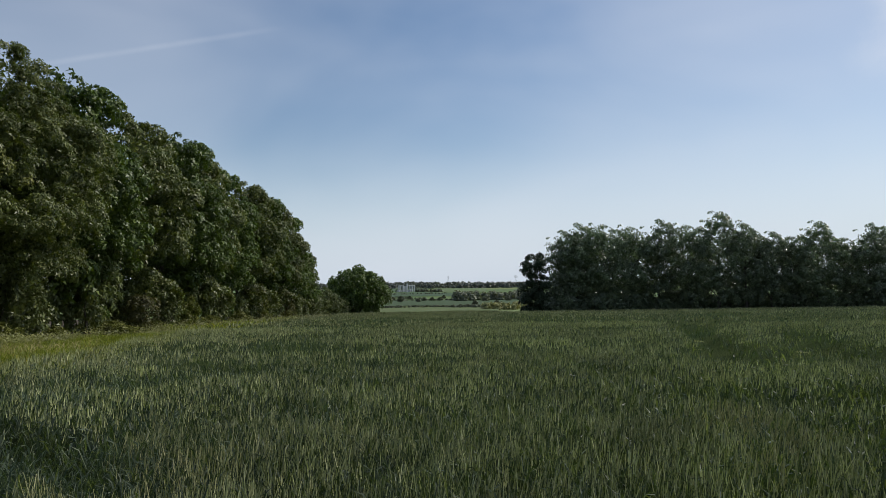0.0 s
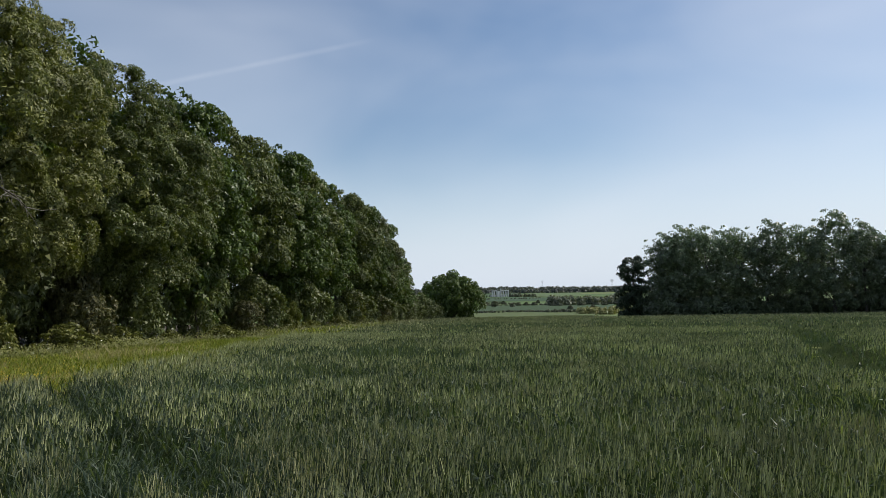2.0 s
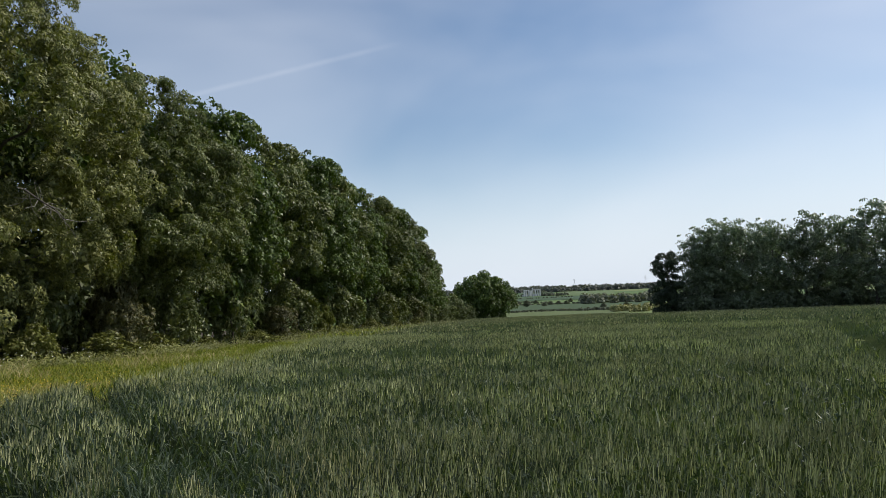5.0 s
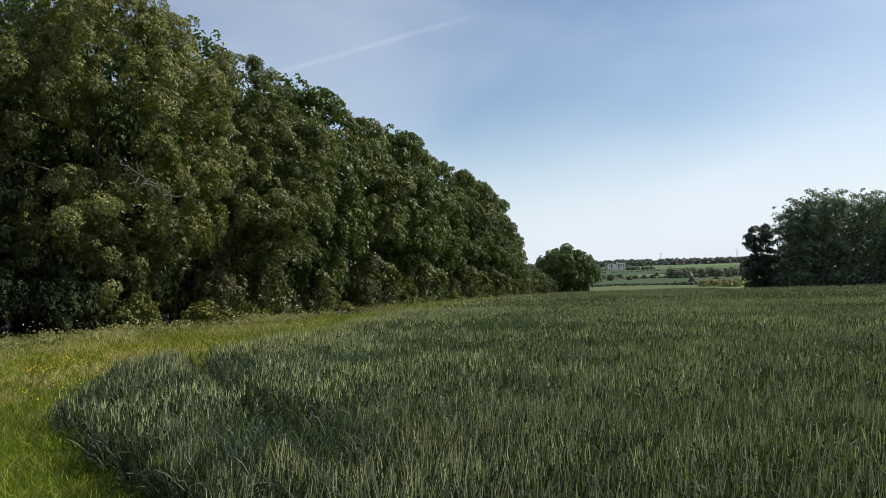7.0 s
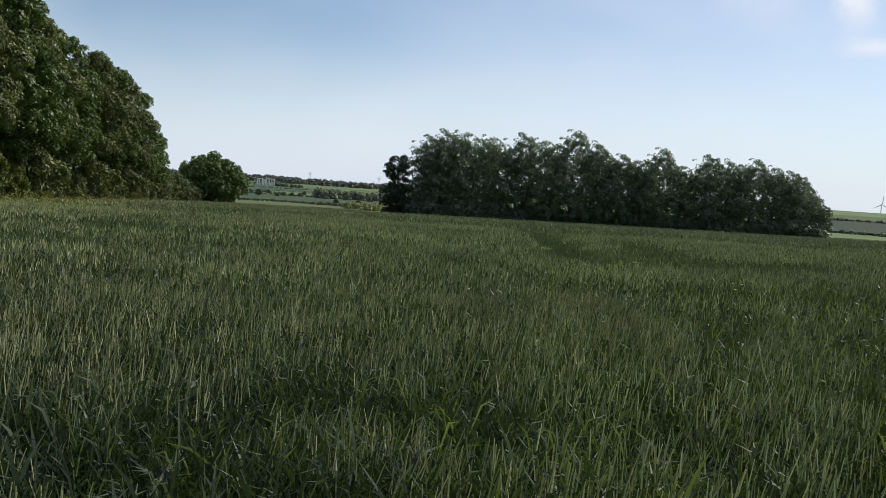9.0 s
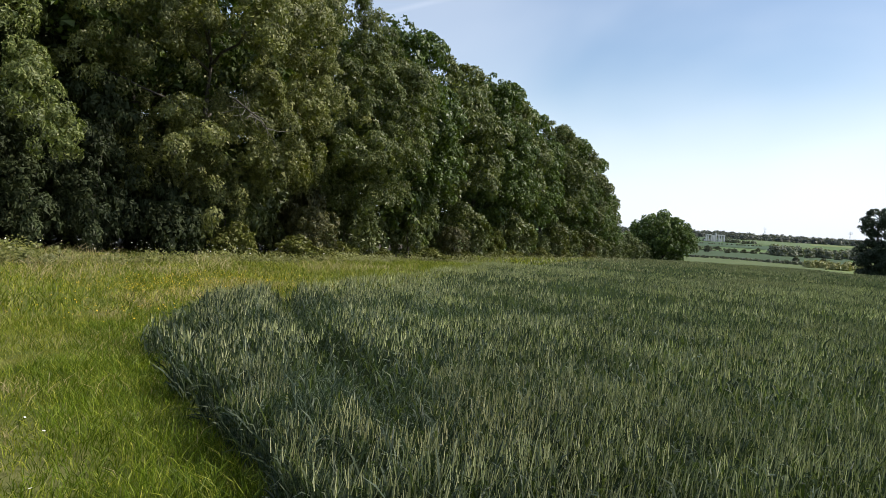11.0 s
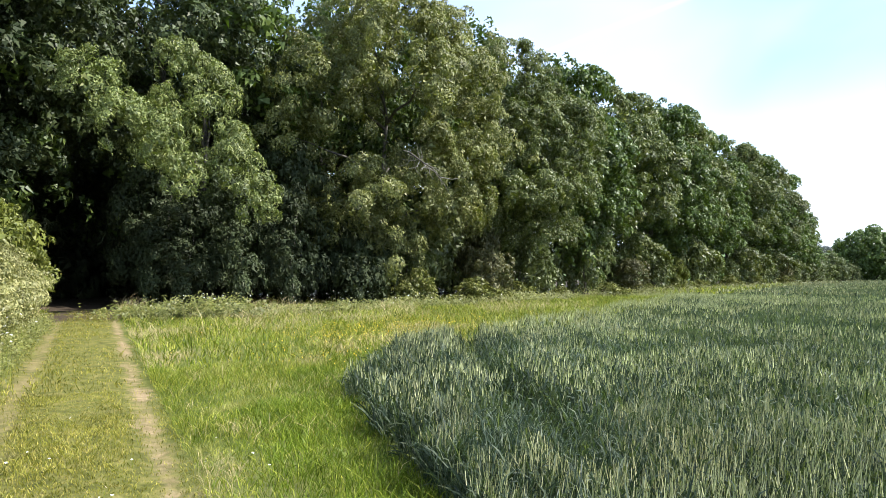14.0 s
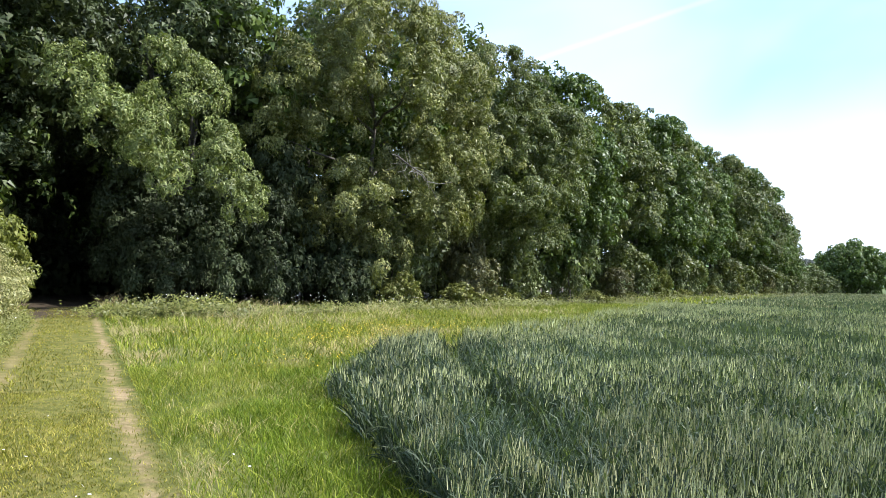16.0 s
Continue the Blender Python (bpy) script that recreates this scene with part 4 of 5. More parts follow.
# the dark end of the track inside the wood: bushes whose leaf colour carries the shade
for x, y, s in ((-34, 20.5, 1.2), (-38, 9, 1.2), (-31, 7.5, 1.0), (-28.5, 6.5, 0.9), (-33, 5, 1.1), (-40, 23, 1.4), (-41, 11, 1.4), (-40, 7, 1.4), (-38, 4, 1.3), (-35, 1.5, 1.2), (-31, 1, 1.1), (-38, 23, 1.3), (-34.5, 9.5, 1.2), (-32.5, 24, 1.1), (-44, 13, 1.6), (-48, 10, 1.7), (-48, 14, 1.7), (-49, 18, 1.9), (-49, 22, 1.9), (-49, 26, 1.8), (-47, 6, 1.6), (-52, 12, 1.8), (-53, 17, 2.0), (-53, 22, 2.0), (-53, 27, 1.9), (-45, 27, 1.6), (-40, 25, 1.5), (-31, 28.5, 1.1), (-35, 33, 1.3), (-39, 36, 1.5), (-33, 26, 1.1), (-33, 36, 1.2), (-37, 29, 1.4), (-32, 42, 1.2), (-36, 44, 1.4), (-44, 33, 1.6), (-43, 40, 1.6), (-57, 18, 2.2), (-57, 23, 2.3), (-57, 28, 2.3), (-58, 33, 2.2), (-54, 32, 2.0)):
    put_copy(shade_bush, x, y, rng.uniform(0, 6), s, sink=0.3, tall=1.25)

# sunk bushes added to block bright gaps under the trees
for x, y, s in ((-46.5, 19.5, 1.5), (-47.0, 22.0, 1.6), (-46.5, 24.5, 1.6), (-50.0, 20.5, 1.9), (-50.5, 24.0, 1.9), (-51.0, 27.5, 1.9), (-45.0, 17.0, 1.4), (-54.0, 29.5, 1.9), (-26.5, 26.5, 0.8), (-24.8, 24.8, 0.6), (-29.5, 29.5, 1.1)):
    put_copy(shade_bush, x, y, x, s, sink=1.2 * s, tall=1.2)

# ---- hedge beside the track ----
hedge = make_tree("hedge_bush", 51, 2.45, 1.2, 0.05, 26, 0.48, 0.068, M_HEDGE, label="clipped sunlit hawthorn hedge beside the track", category="hedge", trunk_r=0.04, limbs=4, taper=0.1, group="hedge along the track", wide=0.6, cover=0.37, face=(0.4, 1), inner=(40, 0.28))
put(hedge, -12.0, 0.483 * 12.0 - 2.9, 0.1)
for i, x in enumerate(np.arange(-13.5, -24, -1.5)):
    put_copy(hedge, x, -0.483 * x - 2.9 + rng.uniform(-0.15, 0.15), rng.uniform(-0.4, 0.4), rng.uniform(0.92, 1.06))
for i, x in enumerate(np.arange(-10.5, -5, 1.5)):
    put_copy(hedge, x, -0.483 * x - 3.1, rng.uniform(-0.4, 0.4), rng.uniform(0.92, 1.06))

# ---- nettles and cow parsley in front of the shrubs ----
def build_fringe(seed, count, line, depth, tall, label, leaf=0.12):
    r = np.random.default_rng(seed)
    pts = np.array(line, float)
    seg = np.linalg.norm(np.diff(pts, axis=0), axis=1)
    u = r.uniform(0, seg.sum(), count)
    cum = np.concatenate([[0], seg.cumsum()])
    x, y = np.interp(u, cum, pts[:, 0]) + r.normal(0, depth, count), np.interp(u, cum, pts[:, 1]) + r.normal(0, depth, count)
    h = tall * r.uniform(0.4, 1.15, count) * (1 + 0.35 * wavy(x, y, 1.2, 2))
    parts = []
    for k in range(9):
        s = r.uniform(0.1, 1.0, count) ** 0.8
        p = np.column_stack([x, y, land(x, y) + h * s]) + r.normal(0, 0.06, (count, 3))
        parts.append(leaf_plates(r, p, np.tile([0.4, -0.2, 0.7], (count, 1)), leaf, leaf * 0.45))
    v, f = join(parts)
    return tagged(new("nettles", bulk("nettles", v, f, [M_NETTLE])), label, "undergrowth", kind="stuff")


build_fringe(81, 1500, [(-24.5, 12.4), (-22.8, 14.5), (-21.4, 20), (-21.2, 40)], 0.6, 0.45, "rough nettles and weeds in front of the wood")
build_fringe(84, 420, [(-23.4, 12.6), (-22.2, 13.8), (-20.0, 14.6)], 0.7, 0.7, "tall ragged weeds at the corner of the track", 0.13)
build_fringe(82, 1200, [(-21.2, 40), (-21.4, 80), (-21.5, 130)], 0.6, 0.6, "rough nettles and weeds in front of the wood")
build_fringe(83, 2600, [(-7.5, 1.75), (-12, 3.95), (-23, 9.3)], 0.16, 0.4, "rough weeds at the foot of the hedge", 0.06)


def build_flowers(name, seed, spots, tall, size, petals, label):
    """Small flower heads on stalks; spots: centre x, y, spread, count."""
    r = np.random.default_rng(seed)
    vs, fs, idx, o = [], [], [], 0
    for cx, cy, spread, count in spots:
        x, y = cx + r.normal(0, spread, count), cy + r.normal(0, spread, count)
        h = tall * r.uniform(0.7, 1.2, count)
        base = np.column_stack([x, y, land(x, y)])
        tip = base + np.column_stack([r.normal(0, 0.03, count), r.normal(0, 0.03, count), h])
        v, f = strips(r, base, tip, 0.005, np.zeros(3))
        vs.append(v); fs.append(f + o); idx += [0] * len(f); o += len(v)
        ang = np.linspace(0, 2 * math.pi, 6, endpoint=False)
        sz = size * r.uniform(0.6, 1.3, count)
        tilt = r.normal(0, 0.35, (count, 2))
        ring = np.stack([np.cos(ang)[None] * sz[:, None], np.sin(ang)[None] * sz[:, None]], -1)
        z = (ring * tilt[:, None]).sum(-1) + 0.3 * sz[:, None]
        rv = tip[:, None] + np.concatenate([ring, z[..., None]], -1)
        v = np.concatenate([rv, tip[:, None]], 1).reshape(-1, 3)
        i = np.arange(count)[:, None, None] * 7
        q = np.array([[0, 1, 6], [1, 2, 6], [2, 3, 6], [3, 4, 6], [4, 5, 6], [5, 0, 6]])[None]
        f = (i + q).reshape(-1, 3)
        vs.append(v); fs.append(f + o); idx += [1] * len(f); o += len(v)
    return tagged(new(name, bulk(name, np.concatenate(vs), np.concatenate(fs), [M_GRASS, petals], False, idx)), label, "flowers", kind="stuff")


build_flowers("buttercups", 91, [(-11.8, 11.6, 1.1, 520), (-12.8, 12.8, 1.3, 480), (-13.7, 17.1, 1.6, 620), (-12.8, 15.4, 1.3, 420), (-8.9, 8.5, 0.8, 260), (-16, 22, 1.8, 220), (-14.5, 13, 2.5, 320)], 0.27, 0.0095, M_BUTTER, "yellow buttercups scattered through the meadow grass")
build_flowers("white_clover", 92, [(-5.0, 1.7, 0.5, 16), (-5.8, 2.2, 0.7, 14), (-7.5, 3.2, 1.0, 16), (-5, 2.6, 0.8, 8)], 0.09, 0.012, M_WHITE, "small white clover heads in the mown track")
build_flowers("cow_parsley", 93, [(-9.6, 2.75, 0.25, 16), (-11.2, 3.55, 0.3, 26), (-12.8, 4.3, 0.3, 24), (-16, 5.8, 0.4, 20), (-22.3, 14.5, 0.9, 36), (-21.4, 19, 1.6, 50), (-21.3, 26, 2.5, 70)], 0.72, 0.022, M_WHITE, "white cow parsley in flower at the field's edge")

# ---- round tree, far copse ----
round_tree = make_tree("round_oak_tree", 61, 8.9, 6.8, 0.0, 50, 1.4, 0.36, M_OAK, label="round dark oak standing alone past the wood", trunk_r=0.3, limbs=6, wide=0.7, taper=0.25)
put(round_tree, *polar(6.9, 152), 0, 1.1)
put_copy(thorn, *polar(9.6, 140), 0.3, 1.3)
put_copy(thorn, *polar(9.0, 148), 0.3, 1.1)

stand = make_tree("poplar_tree", 62, 15.3, 4.4, 0.3, 34, 1.45, 0.38, M_COPSE, label="tall tree of a dense field copse, dark against the light", trunk_r=0.22, limbs=6, wide=0.6, taper=0.3, group="trees of the copse", cover=0.45, tuft=0.36, flat=1.0, face=(0.3, -1), gaps=0.2, inner=(90, 0.34), dome=True, hang=0.0)
stand2 = make_tree("poplar_tree", 63, 14.8, 4.3, 0.3, 32, 1.5, 0.38, M_COPSE, label="tall tree of a dense field copse, dark against the light", trunk_r=0.22, limbs=6, wide=0.6, taper=0.35, group="trees of the copse", cover=0.45, tuft=0.36, flat=1.0, face=(0.3, -1), gaps=0.2, inner=(90, 0.34), dome=True, hang=0.0)
put(stand, *polar(-10.9, 131), 0.3, 1.04)
put(stand2, *polar(-13.0, 131), -0.3, 1.08)
COPSE = [(-9.7, 131, .92), (-15.1, 131, 1.0), (-17.2, 132, 1.01), (-19.3, 131, 0.99), (-21.4, 130, 1.05), (-23.3, 131, 0.98), (-25.1, 132, .9),
         (-26.5, 134, .9), (-28.1, 134, 1.0), (-29.9, 136, .86), (-31.5, 136, .95), (-33.1, 138, .95), (-34.8, 139, .93), (-36.4, 141, .9), (-37.7, 142, .78),
         (-38.9, 143, .58), (-39.7, 143, .42)]
for i, (a, r, s) in enumerate(COPSE):
    put_copy((stand, stand2)[i % 2], *polar(a, r), rng.uniform(-0.7, 0.7), s * (1.04 if i < 6 else 0.95))
    if 0 < i < 15:
        put_copy((stand2, stand)[i % 2], *polar(a - 0.8, r + 9), rng.uniform(-0.7, 0.7), s * 0.9)
for a, r, k in ((-10.6, 139, 0.95), (-12.0, 140, 1.0), (-9.6, 137, 0.7), (-14.0, 139, 1.0)):
    put_copy(stand, *polar(a, r), 0.4, k)
copse_bush = make_tree("holly_bush", 46, 4.4, 2.2, 0.1, 12, 1.1, 0.5, M_COPSE, label="dark bush at the foot of the copse", category="bush", trunk_r=0.07, limbs=3, wide=0.6, taper=0.2, cover=0.5)
put(copse_bush, *polar(-8.6, 127.5), 0.3, 0.9, 0.6)
for i, a in enumerate(np.arange(-9.7, -39.5, -1.1)):
    put_copy(copse_bush, *polar(a, 127.5 + (-a - 9) * 0.42), rng.uniform(0, 6), rng.uniform(0.8, 1.1), sink=0.6, tall=0.9)


def make_pine(seed, height):
    r = np.random.default_rng(seed)
    root = tagged(new("pine_tree"), "dark ragged pine at the end of the copse", "tree")
    z8 = np.linspace(-0.3, height * 0.96, 8)
    under(new("trunk", bulk("trunk", *tube(np.column_stack([r.normal(0, 0.08, 8).cumsum(), r.normal(0, 0.08, 8).cumsum(), z8]), np.linspace(0.26, 0.04, 8), 8), [M_BARK], True)), root)
    cen, rad = [], []
    for z in np.linspace(0.9, height * 0.93, 9):
        reach = 2.9 * (1 - 0.5 * (z / height) ** 2.0)
        for a in r.uniform(0, 6.28, 4):
            q = reach * r.uniform(0.45, 1.0)
            cen.append((math.cos(a) * q, math.sin(a) * q, z + r.uniform(-0.2, 0.4)))
            rad.append(r.uniform(0.6, 1.1))
    for z in np.linspace(1.0, height * 0.8, 6):
        cen.append((0, 0, z))
        rad.append(1.7 * (1 - 0.4 * z / height))
    v, f = foliage(r, np.array(cen), np.array(rad), 0.5, 0.28, 0.8, 0.6, 0.42)
    under(new("crown", bulk("crown", v, f, [M_PINE])), root)
    return root


put(make_pine(71, 10.6), *polar(-7.45, 127))


# ---- the valley and the hills ----
def sight(table, el):
    """Distance at which the ground shows at that height above or below eye level, in degrees."""
    rs = np.geomspace(200, 3000, 500)
    e = knots(rs, table)
    i = np.argmax(e >= el)
    return float(rs[i])


def field_patch(az0, az1, r0, r1, low, high, label):
    """A field: a thin sheet of crop on the land."""
    aa, rr = np.meshgrid(np.radians(np.linspace(az0, az1, 22)), np.geomspace(r0, r1, 16), indexing="ij")
    rr = rr * (1 + 0.03 * np.sin(aa * 40))
    x, y = -np.sin(aa) * rr, np.cos(aa) * rr
    z = land(x, y) + 0.7 + np.where(rr > 1500, 5.0 * wavy(x, y, 0.004, 3), 0)
    na, nr = x.shape
    i = np.arange(na * nr).reshape(na, nr)
    f = np.stack([i[:-1, :-1], i[1:, :-1], i[1:, 1:], i[:-1, 1:]], -1).reshape(-1, 4)
    b = Mat("far_crop")
    m = b.surface(b.ramp(b.noise(0.03, 6.0, 0.6, (1, 4, 1)), [(0.3, low), (0.7, high)]), 0.9, spec=0.1)
    return tagged(new("crop_field", bulk("crop_field", np.column_stack([x.ravel(), y.ravel(), z.ravel()]), f, [m], True)), label, "field", kind="structure")


field_patch(13, -4.5, 400, 505, (0.086, 0.116, 0.046), (0.119, 0.145, 0.061), "pale green pasture in the valley")
field_patch(10, -6, 540, 780, (0.048, 0.075, 0.036), (0.066, 0.096, 0.047), "dark green crop beyond the pasture")
field_patch(7, -0.9, 1150, 1600, (0.050, 0.082, 0.046), (0.068, 0.104, 0.057), "dark green crop on the far slope")
field_patch(0.8, -3.5, 1700, 2350, (0.101, 0.141, 0.065), (0.122, 0.164, 0.076), "bright green field under the wooded ridge")
field_patch(9, 1.2, 1750, 2350, (0.065, 0.104, 0.054), (0.086, 0.126, 0.068), "grey-green field under the wooded ridge")
field_patch(-38, -47, 262, 560, (0.026, 0.042, 0.020), (0.036, 0.054, 0.026), "dark green crop on the near hill")
field_patch(-38, -49, 600, 840, (0.065, 0.092, 0.032), (0.085, 0.115, 0.040), "light green field along the hilltop")
field_patch(-60, -76, 420, 1700, (0.05, 0.075, 0.05), (0.075, 0.10, 0.065), "grey-green fields on the plain")
field_patch(-48, -60, 330, 700, (0.151, 0.126, 0.065), (0.194, 0.164, 0.083), "tan ripening field on the hillside")


def tree_belt(name, seed, ends, depth, tall, count, label, round_r=None, mat=None):
    """A far belt of trees or hedge between places (azimuth, distance): many leafy lumps in one mesh."""
    r = np.random.default_rng(seed)
    u = np.sort(r.uniform(0, 1, count))
    az = np.interp(u, np.linspace(0, 1, len(ends)), [e[0] for e in ends])
    dist = np.interp(u, np.linspace(0, 1, len(ends)), [e[1] for e in ends]) + r.uniform(-depth, depth, count)
    a = np.radians(az)
    x, y = -np.sin(a) * dist, np.cos(a) * dist
    rad = (round_r or tall * 0.4) * r.uniform(0.7, 1.25, count)
    z = land(x, y) + np.where(dist > 1500, 5.0 * wavy(x, y, 0.004, 3), 0)
    hh = tall * r.uniform(0.6, 1.15, count)
    parts = []
    for k in (0.25, 0.75):
        cen = np.column_stack([x, y, z + hh * k])
        parts.append((cen, rad * (1.0 if k < 0.5 else 0.8)))
    cen, rad = np.vstack([p[0] for p in parts]), np.concatenate([p[1] for p in parts])
    out = []
    for i in range(len(cen)):
        j = 1 + r.normal(0, 0.12, (len(BALL_V), 1))
        out.append((cen[i] + BALL_V * j * rad[i] * np.array([1, 1, 0.8]) * 0.8, BALL_F))
    n = len(cen) * 12
    ci = np.repeat(np.arange(len(cen)), 12)
    d = unit(r.normal(0, 1, (n, 3)) + np.array([0, 0, 0.4]))
    out.append(leaf_plates(r, cen[ci] + d * rad[ci][:, None] * 0.92, d, 1.0, 0.8))
    v, f = join(out)
    k = np.repeat(rad[ci], 3)
    lv = v[-3 * n:]
    mid = np.repeat(lv.reshape(n, 3, 3).mean(1), 3, 0)
    v[-3 * n:] = mid + (lv - mid) * (k * 0.65)[:, None]
    return tagged(new(name, bulk(name, v, f, [mat or M_FAR])), label, "trees", kind="stuff")


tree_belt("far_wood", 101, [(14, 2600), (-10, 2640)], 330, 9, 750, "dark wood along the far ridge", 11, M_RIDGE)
tree_belt("far_wood", 102, [(-0.8, 790), (-3, 830), (-7.5, 860)], 90, 8.5, 90, "wood in the valley, haze put into its grey-green leaves", 5)
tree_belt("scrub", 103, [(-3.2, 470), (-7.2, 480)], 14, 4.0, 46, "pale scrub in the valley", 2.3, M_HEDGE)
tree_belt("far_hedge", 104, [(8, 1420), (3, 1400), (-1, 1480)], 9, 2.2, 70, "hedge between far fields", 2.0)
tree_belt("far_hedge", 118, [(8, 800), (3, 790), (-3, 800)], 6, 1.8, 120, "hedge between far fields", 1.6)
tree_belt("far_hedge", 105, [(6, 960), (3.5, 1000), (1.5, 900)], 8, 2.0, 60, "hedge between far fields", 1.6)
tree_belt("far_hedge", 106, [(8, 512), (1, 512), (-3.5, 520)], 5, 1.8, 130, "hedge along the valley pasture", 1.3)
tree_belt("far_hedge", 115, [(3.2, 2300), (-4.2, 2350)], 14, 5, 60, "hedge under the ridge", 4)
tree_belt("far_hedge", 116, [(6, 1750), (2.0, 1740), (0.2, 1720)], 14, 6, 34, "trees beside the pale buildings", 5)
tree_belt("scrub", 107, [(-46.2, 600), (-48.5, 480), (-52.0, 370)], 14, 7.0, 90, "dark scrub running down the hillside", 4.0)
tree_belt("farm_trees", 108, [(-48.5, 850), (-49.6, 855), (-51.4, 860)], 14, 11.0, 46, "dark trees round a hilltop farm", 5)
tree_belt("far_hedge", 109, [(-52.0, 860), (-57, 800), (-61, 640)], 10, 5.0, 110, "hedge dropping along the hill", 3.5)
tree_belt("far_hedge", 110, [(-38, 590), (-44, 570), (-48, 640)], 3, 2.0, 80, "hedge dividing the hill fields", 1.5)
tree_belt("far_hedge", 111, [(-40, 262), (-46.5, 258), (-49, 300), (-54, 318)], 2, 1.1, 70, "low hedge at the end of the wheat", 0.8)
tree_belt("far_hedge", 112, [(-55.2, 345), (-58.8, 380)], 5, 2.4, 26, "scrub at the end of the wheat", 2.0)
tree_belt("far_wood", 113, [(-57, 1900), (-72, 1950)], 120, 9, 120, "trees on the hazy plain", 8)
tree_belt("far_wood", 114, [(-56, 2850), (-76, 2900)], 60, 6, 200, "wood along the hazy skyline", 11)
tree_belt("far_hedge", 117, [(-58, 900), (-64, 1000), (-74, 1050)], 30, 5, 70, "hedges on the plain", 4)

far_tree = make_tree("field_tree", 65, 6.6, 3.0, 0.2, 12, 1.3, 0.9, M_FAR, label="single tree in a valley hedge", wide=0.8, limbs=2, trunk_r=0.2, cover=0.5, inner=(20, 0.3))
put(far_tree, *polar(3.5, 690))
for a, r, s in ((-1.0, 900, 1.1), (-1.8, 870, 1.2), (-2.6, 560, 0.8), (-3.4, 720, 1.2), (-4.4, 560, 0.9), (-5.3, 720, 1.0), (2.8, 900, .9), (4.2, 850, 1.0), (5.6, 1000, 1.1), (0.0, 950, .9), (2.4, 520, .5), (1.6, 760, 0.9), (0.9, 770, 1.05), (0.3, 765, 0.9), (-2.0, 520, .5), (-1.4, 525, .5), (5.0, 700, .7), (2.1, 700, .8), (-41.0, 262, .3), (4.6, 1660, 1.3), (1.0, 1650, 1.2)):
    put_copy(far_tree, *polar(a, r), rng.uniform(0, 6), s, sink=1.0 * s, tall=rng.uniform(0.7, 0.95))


# ---- far structures ----
def box_mesh(cx, cy, cz, sx, sy, sz):
    v = np.array([[x, y, z] for z in (-1, 1) for y in (-1, 1) for x in (-1, 1)], float) * np.array([sx, sy, sz]) / 2 + np.array([cx, cy, cz])
    f = np.array([[0, 2, 3, 1], [4, 5, 7, 6], [0, 1, 5, 4], [2, 6, 7, 3], [0, 4, 6, 2], [1, 3, 7, 5]])
    return v, f


def piece(name, geo, mat, parent, label=""):
    ob = under(new(name, bulk(name, *geo, [mat])), parent)
    return tagged(ob, label) if label else ob


def make_turbine(turn):
    root = tagged(new("wind_turbine"), "pale three-bladed wind turbine on the skyline", "wind turbine", "turbines on the hill")
    z = np.linspace(0, 66, 7)
    under(new("tower", bulk("tower", *tube(np.column_stack([0 * z, 0 * z, z]), np.linspace(2.1, 1.2, 7), 12), [M_TURBINE], True)), root)
    piece("nacelle", tube([(0, -4, 67), (0, -2, 67), (0, 5, 67), (0, 6, 67)], [0.8, 1.9, 1.8, 1.2], 8), M_TURBINE, root)
    hub = piece("hub", tube([(0, -6.2, 67), (0, -5.4, 67), (0, -4, 67)], [0.2, 1.3, 1.5], 8), M_TURBINE, root)
    for k in range(3):
        a = turn + k * 2 * math.pi / 3
        u, w = np.array([math.sin(a), 0, math.cos(a)]), np.array([math.cos(a), 0, -math.sin(a)])
        o = np.array([0, -5, 67.0])
        s, wd = np.array([1.0, 6, 10, 25, 40]), np.array([1.4, 2.4, 3.4, 2.2, 0.7])
        rows = [o + u * p + w * q * d * 0.5 + np.array([0, h, 0]) for p, q in zip(s, wd) for d, h in ((-1, 0.0), (0, 0.45), (1, 0.0), (0, -0.25))]
        f = [(i * 4 + j, i * 4 + (j + 1) % 4, i * 4 + 4 + (j + 1) % 4, i * 4 + 4 + j) for i in range(4) for j in range(4)]
        piece("blade", (np.array(rows), np.array(f)), M_TURBINE, hub)
    return root


def hang(thing, az, r, z, turn=0.0, s=1.0):
    x, y = polar(az, r)
    thing.matrix_basis = Matrix.LocRotScale((x, y, z), Euler((0, 0, turn)), (s, s, s))


for az, hub, turn in ((-43.2, 0.81, 0.05), (-49.8, 1.07, -0.2), (-57.4, 1.25, 0.0)):
    r = 3450
    hang(make_turbine(turn), az, r, 1.6 + r * math.tan(radians(hub)) - 67, radians(az + 25))


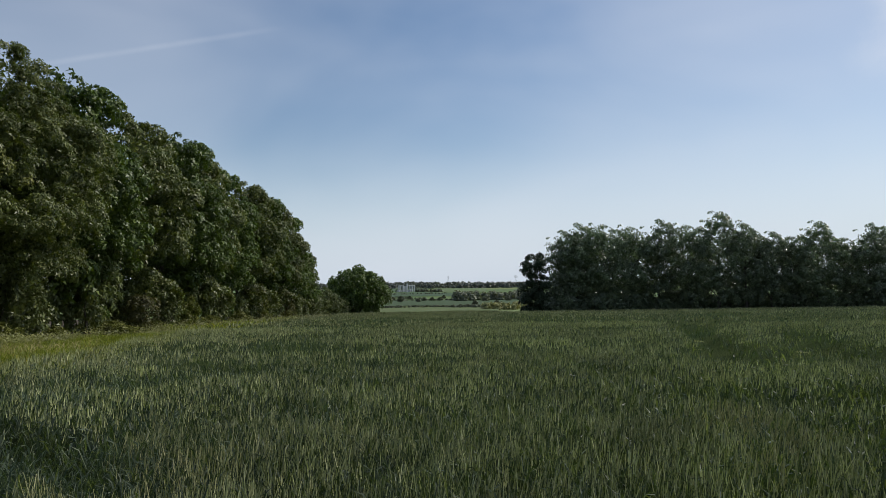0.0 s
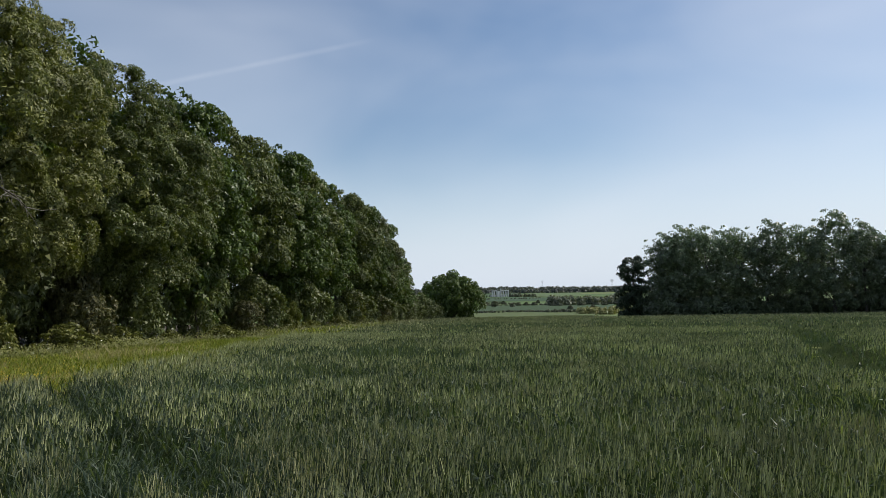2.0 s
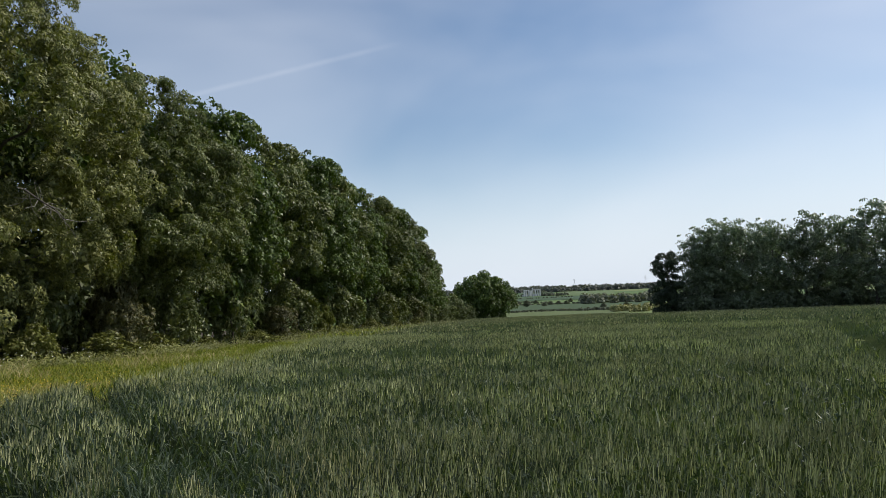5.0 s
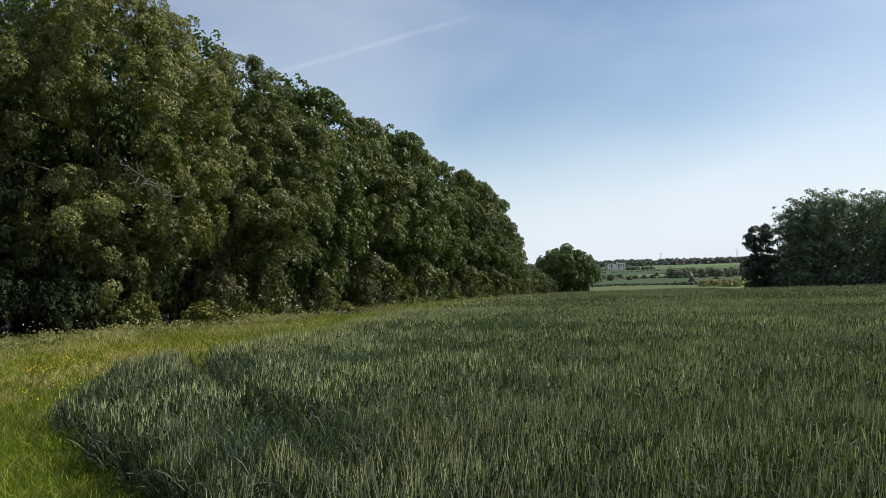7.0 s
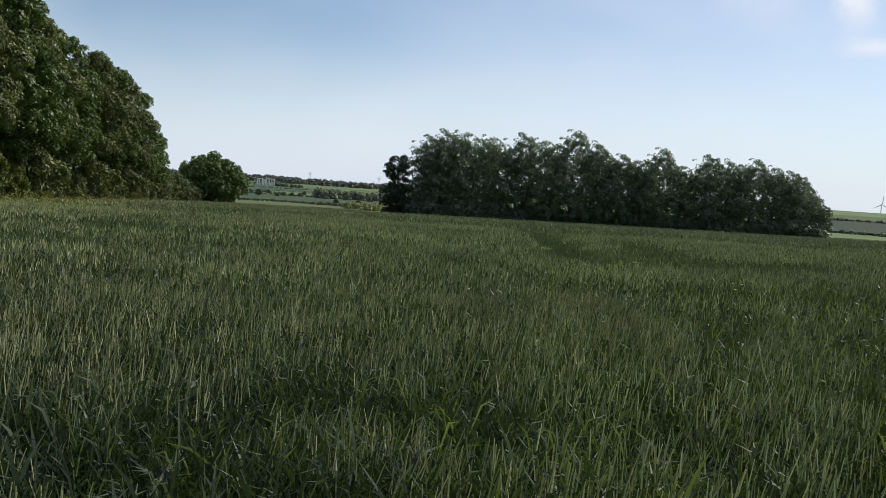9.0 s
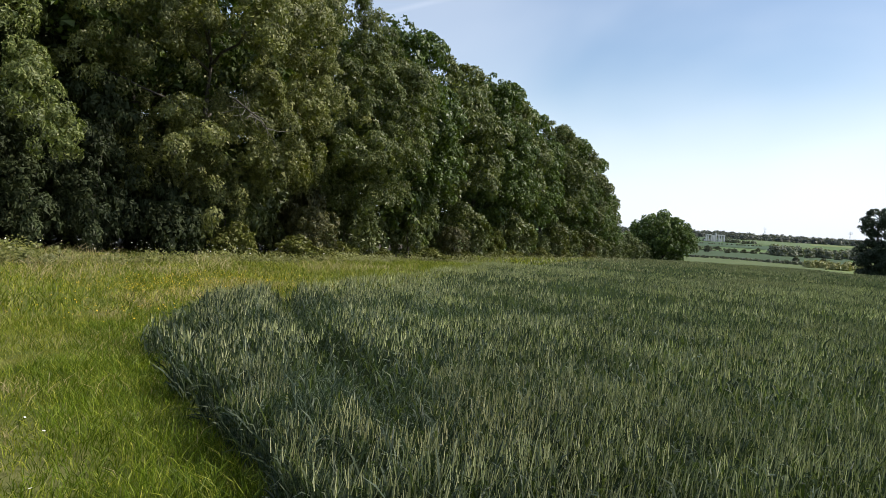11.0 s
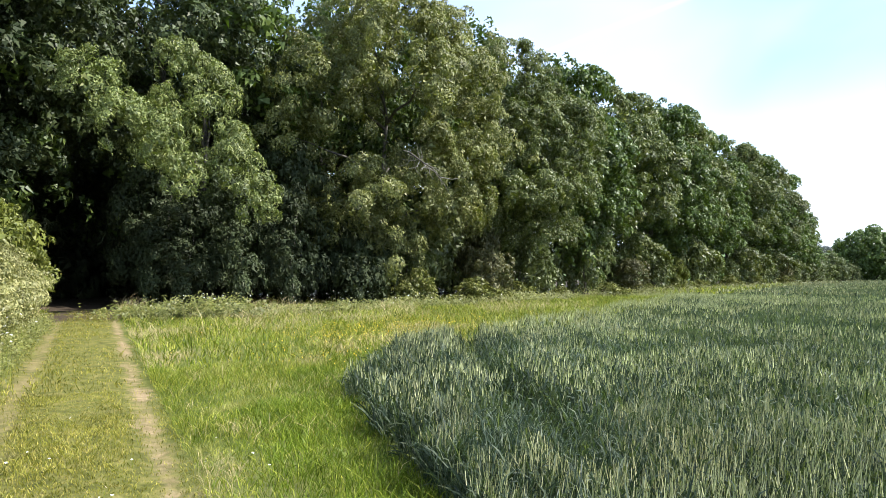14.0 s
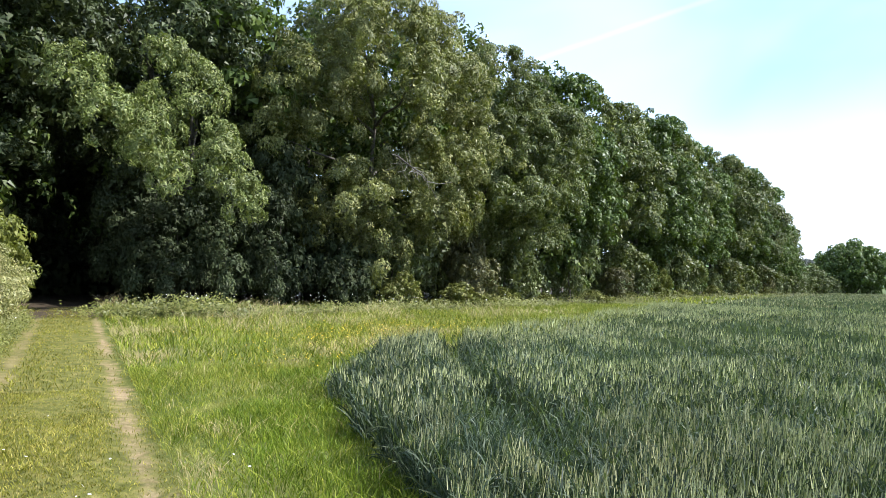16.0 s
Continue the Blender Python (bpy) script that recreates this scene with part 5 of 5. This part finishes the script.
def make_pylon():
    root = tagged(new("pylon"), "grey lattice electricity pylon on the ridge", "pylon", "pylons on the ridge")
    for sx in (-1, 1):
        for sy in (-1, 1):
            piece("leg", tube([(sx * 3, sy * 3, 0), (sx * 1.0, sy * 1.0, 18), (sx * 0.3, sy * 0.3, 27)], [0.28, 0.25, 0.2], 4), M_STEEL, root)
    for z, w in ((17, 7), (21, 9), (25, 6)):
        piece("crossarm", tube([(-w, 0, z), (-w / 2, 0, z + 0.5), (0, 0, z + 0.8), (w / 2, 0, z + 0.5), (w, 0, z)], [0.15, 0.35, 0.45, 0.35, 0.15], 4), M_STEEL, root)
    for z, w in ((4, 2.6), (9, 2.0), (14, 1.45)):
        piece("brace", join([tube([(-w, -w, z), (w, -w, z + 4)], [0.14, 0.14], 4), tube([(w, w, z), (-w, w, z + 4)], [0.14, 0.14], 4)]), M_STEEL, root)
    return root


for az, r, top, s in ((-5.9, 2800, 0.39, 1.0), (-0.4, 2850, 0.38, 0.85)):
    hang(make_pylon(), az, r, 1.6 + r * math.tan(radians(top)) - 27 * s, radians(az), s)


def make_works():
    root = tagged(new("pale_works"), "pale concrete frames of a works in the valley", "building")
    for x in (-24, -19, -11, -7, -3, 1, 9, 16, 23):
        piece("column", box_mesh(x, 0, 7, 1.8, 3, 14 if x not in (1,) else 26), M_CONCRETE, root)
    piece("beam", box_mesh(-17.5, 0, 14.8, 14.6, 4, 1.8), M_CONCRETE, root)
    piece("beam", box_mesh(14, 0, 14.8, 20, 4, 1.8), M_CONCRETE, root)
    piece("hall", box_mesh(-15, 8, 2, 12, 9, 4), M_CONCRETE, root)
    piece("hall", box_mesh(13, 8, 2.5, 16, 9, 5), M_CONCRETE, root)
    return root


x, y = polar(3.0, 1690)
works = make_works()
works.matrix_basis = pose(x, y, ground_z(x, y) + 2, 0, 0, 40)


twigs = make_twigs(7)
x, y = polar(41.0, 33.0)
twigs.matrix_basis = Matrix.LocRotScale((x, y, 1.6 + 33.0 * math.tan(radians(8.2))), Euler((0, 0, 0.2)), (0.9, 0.9, 0.9))
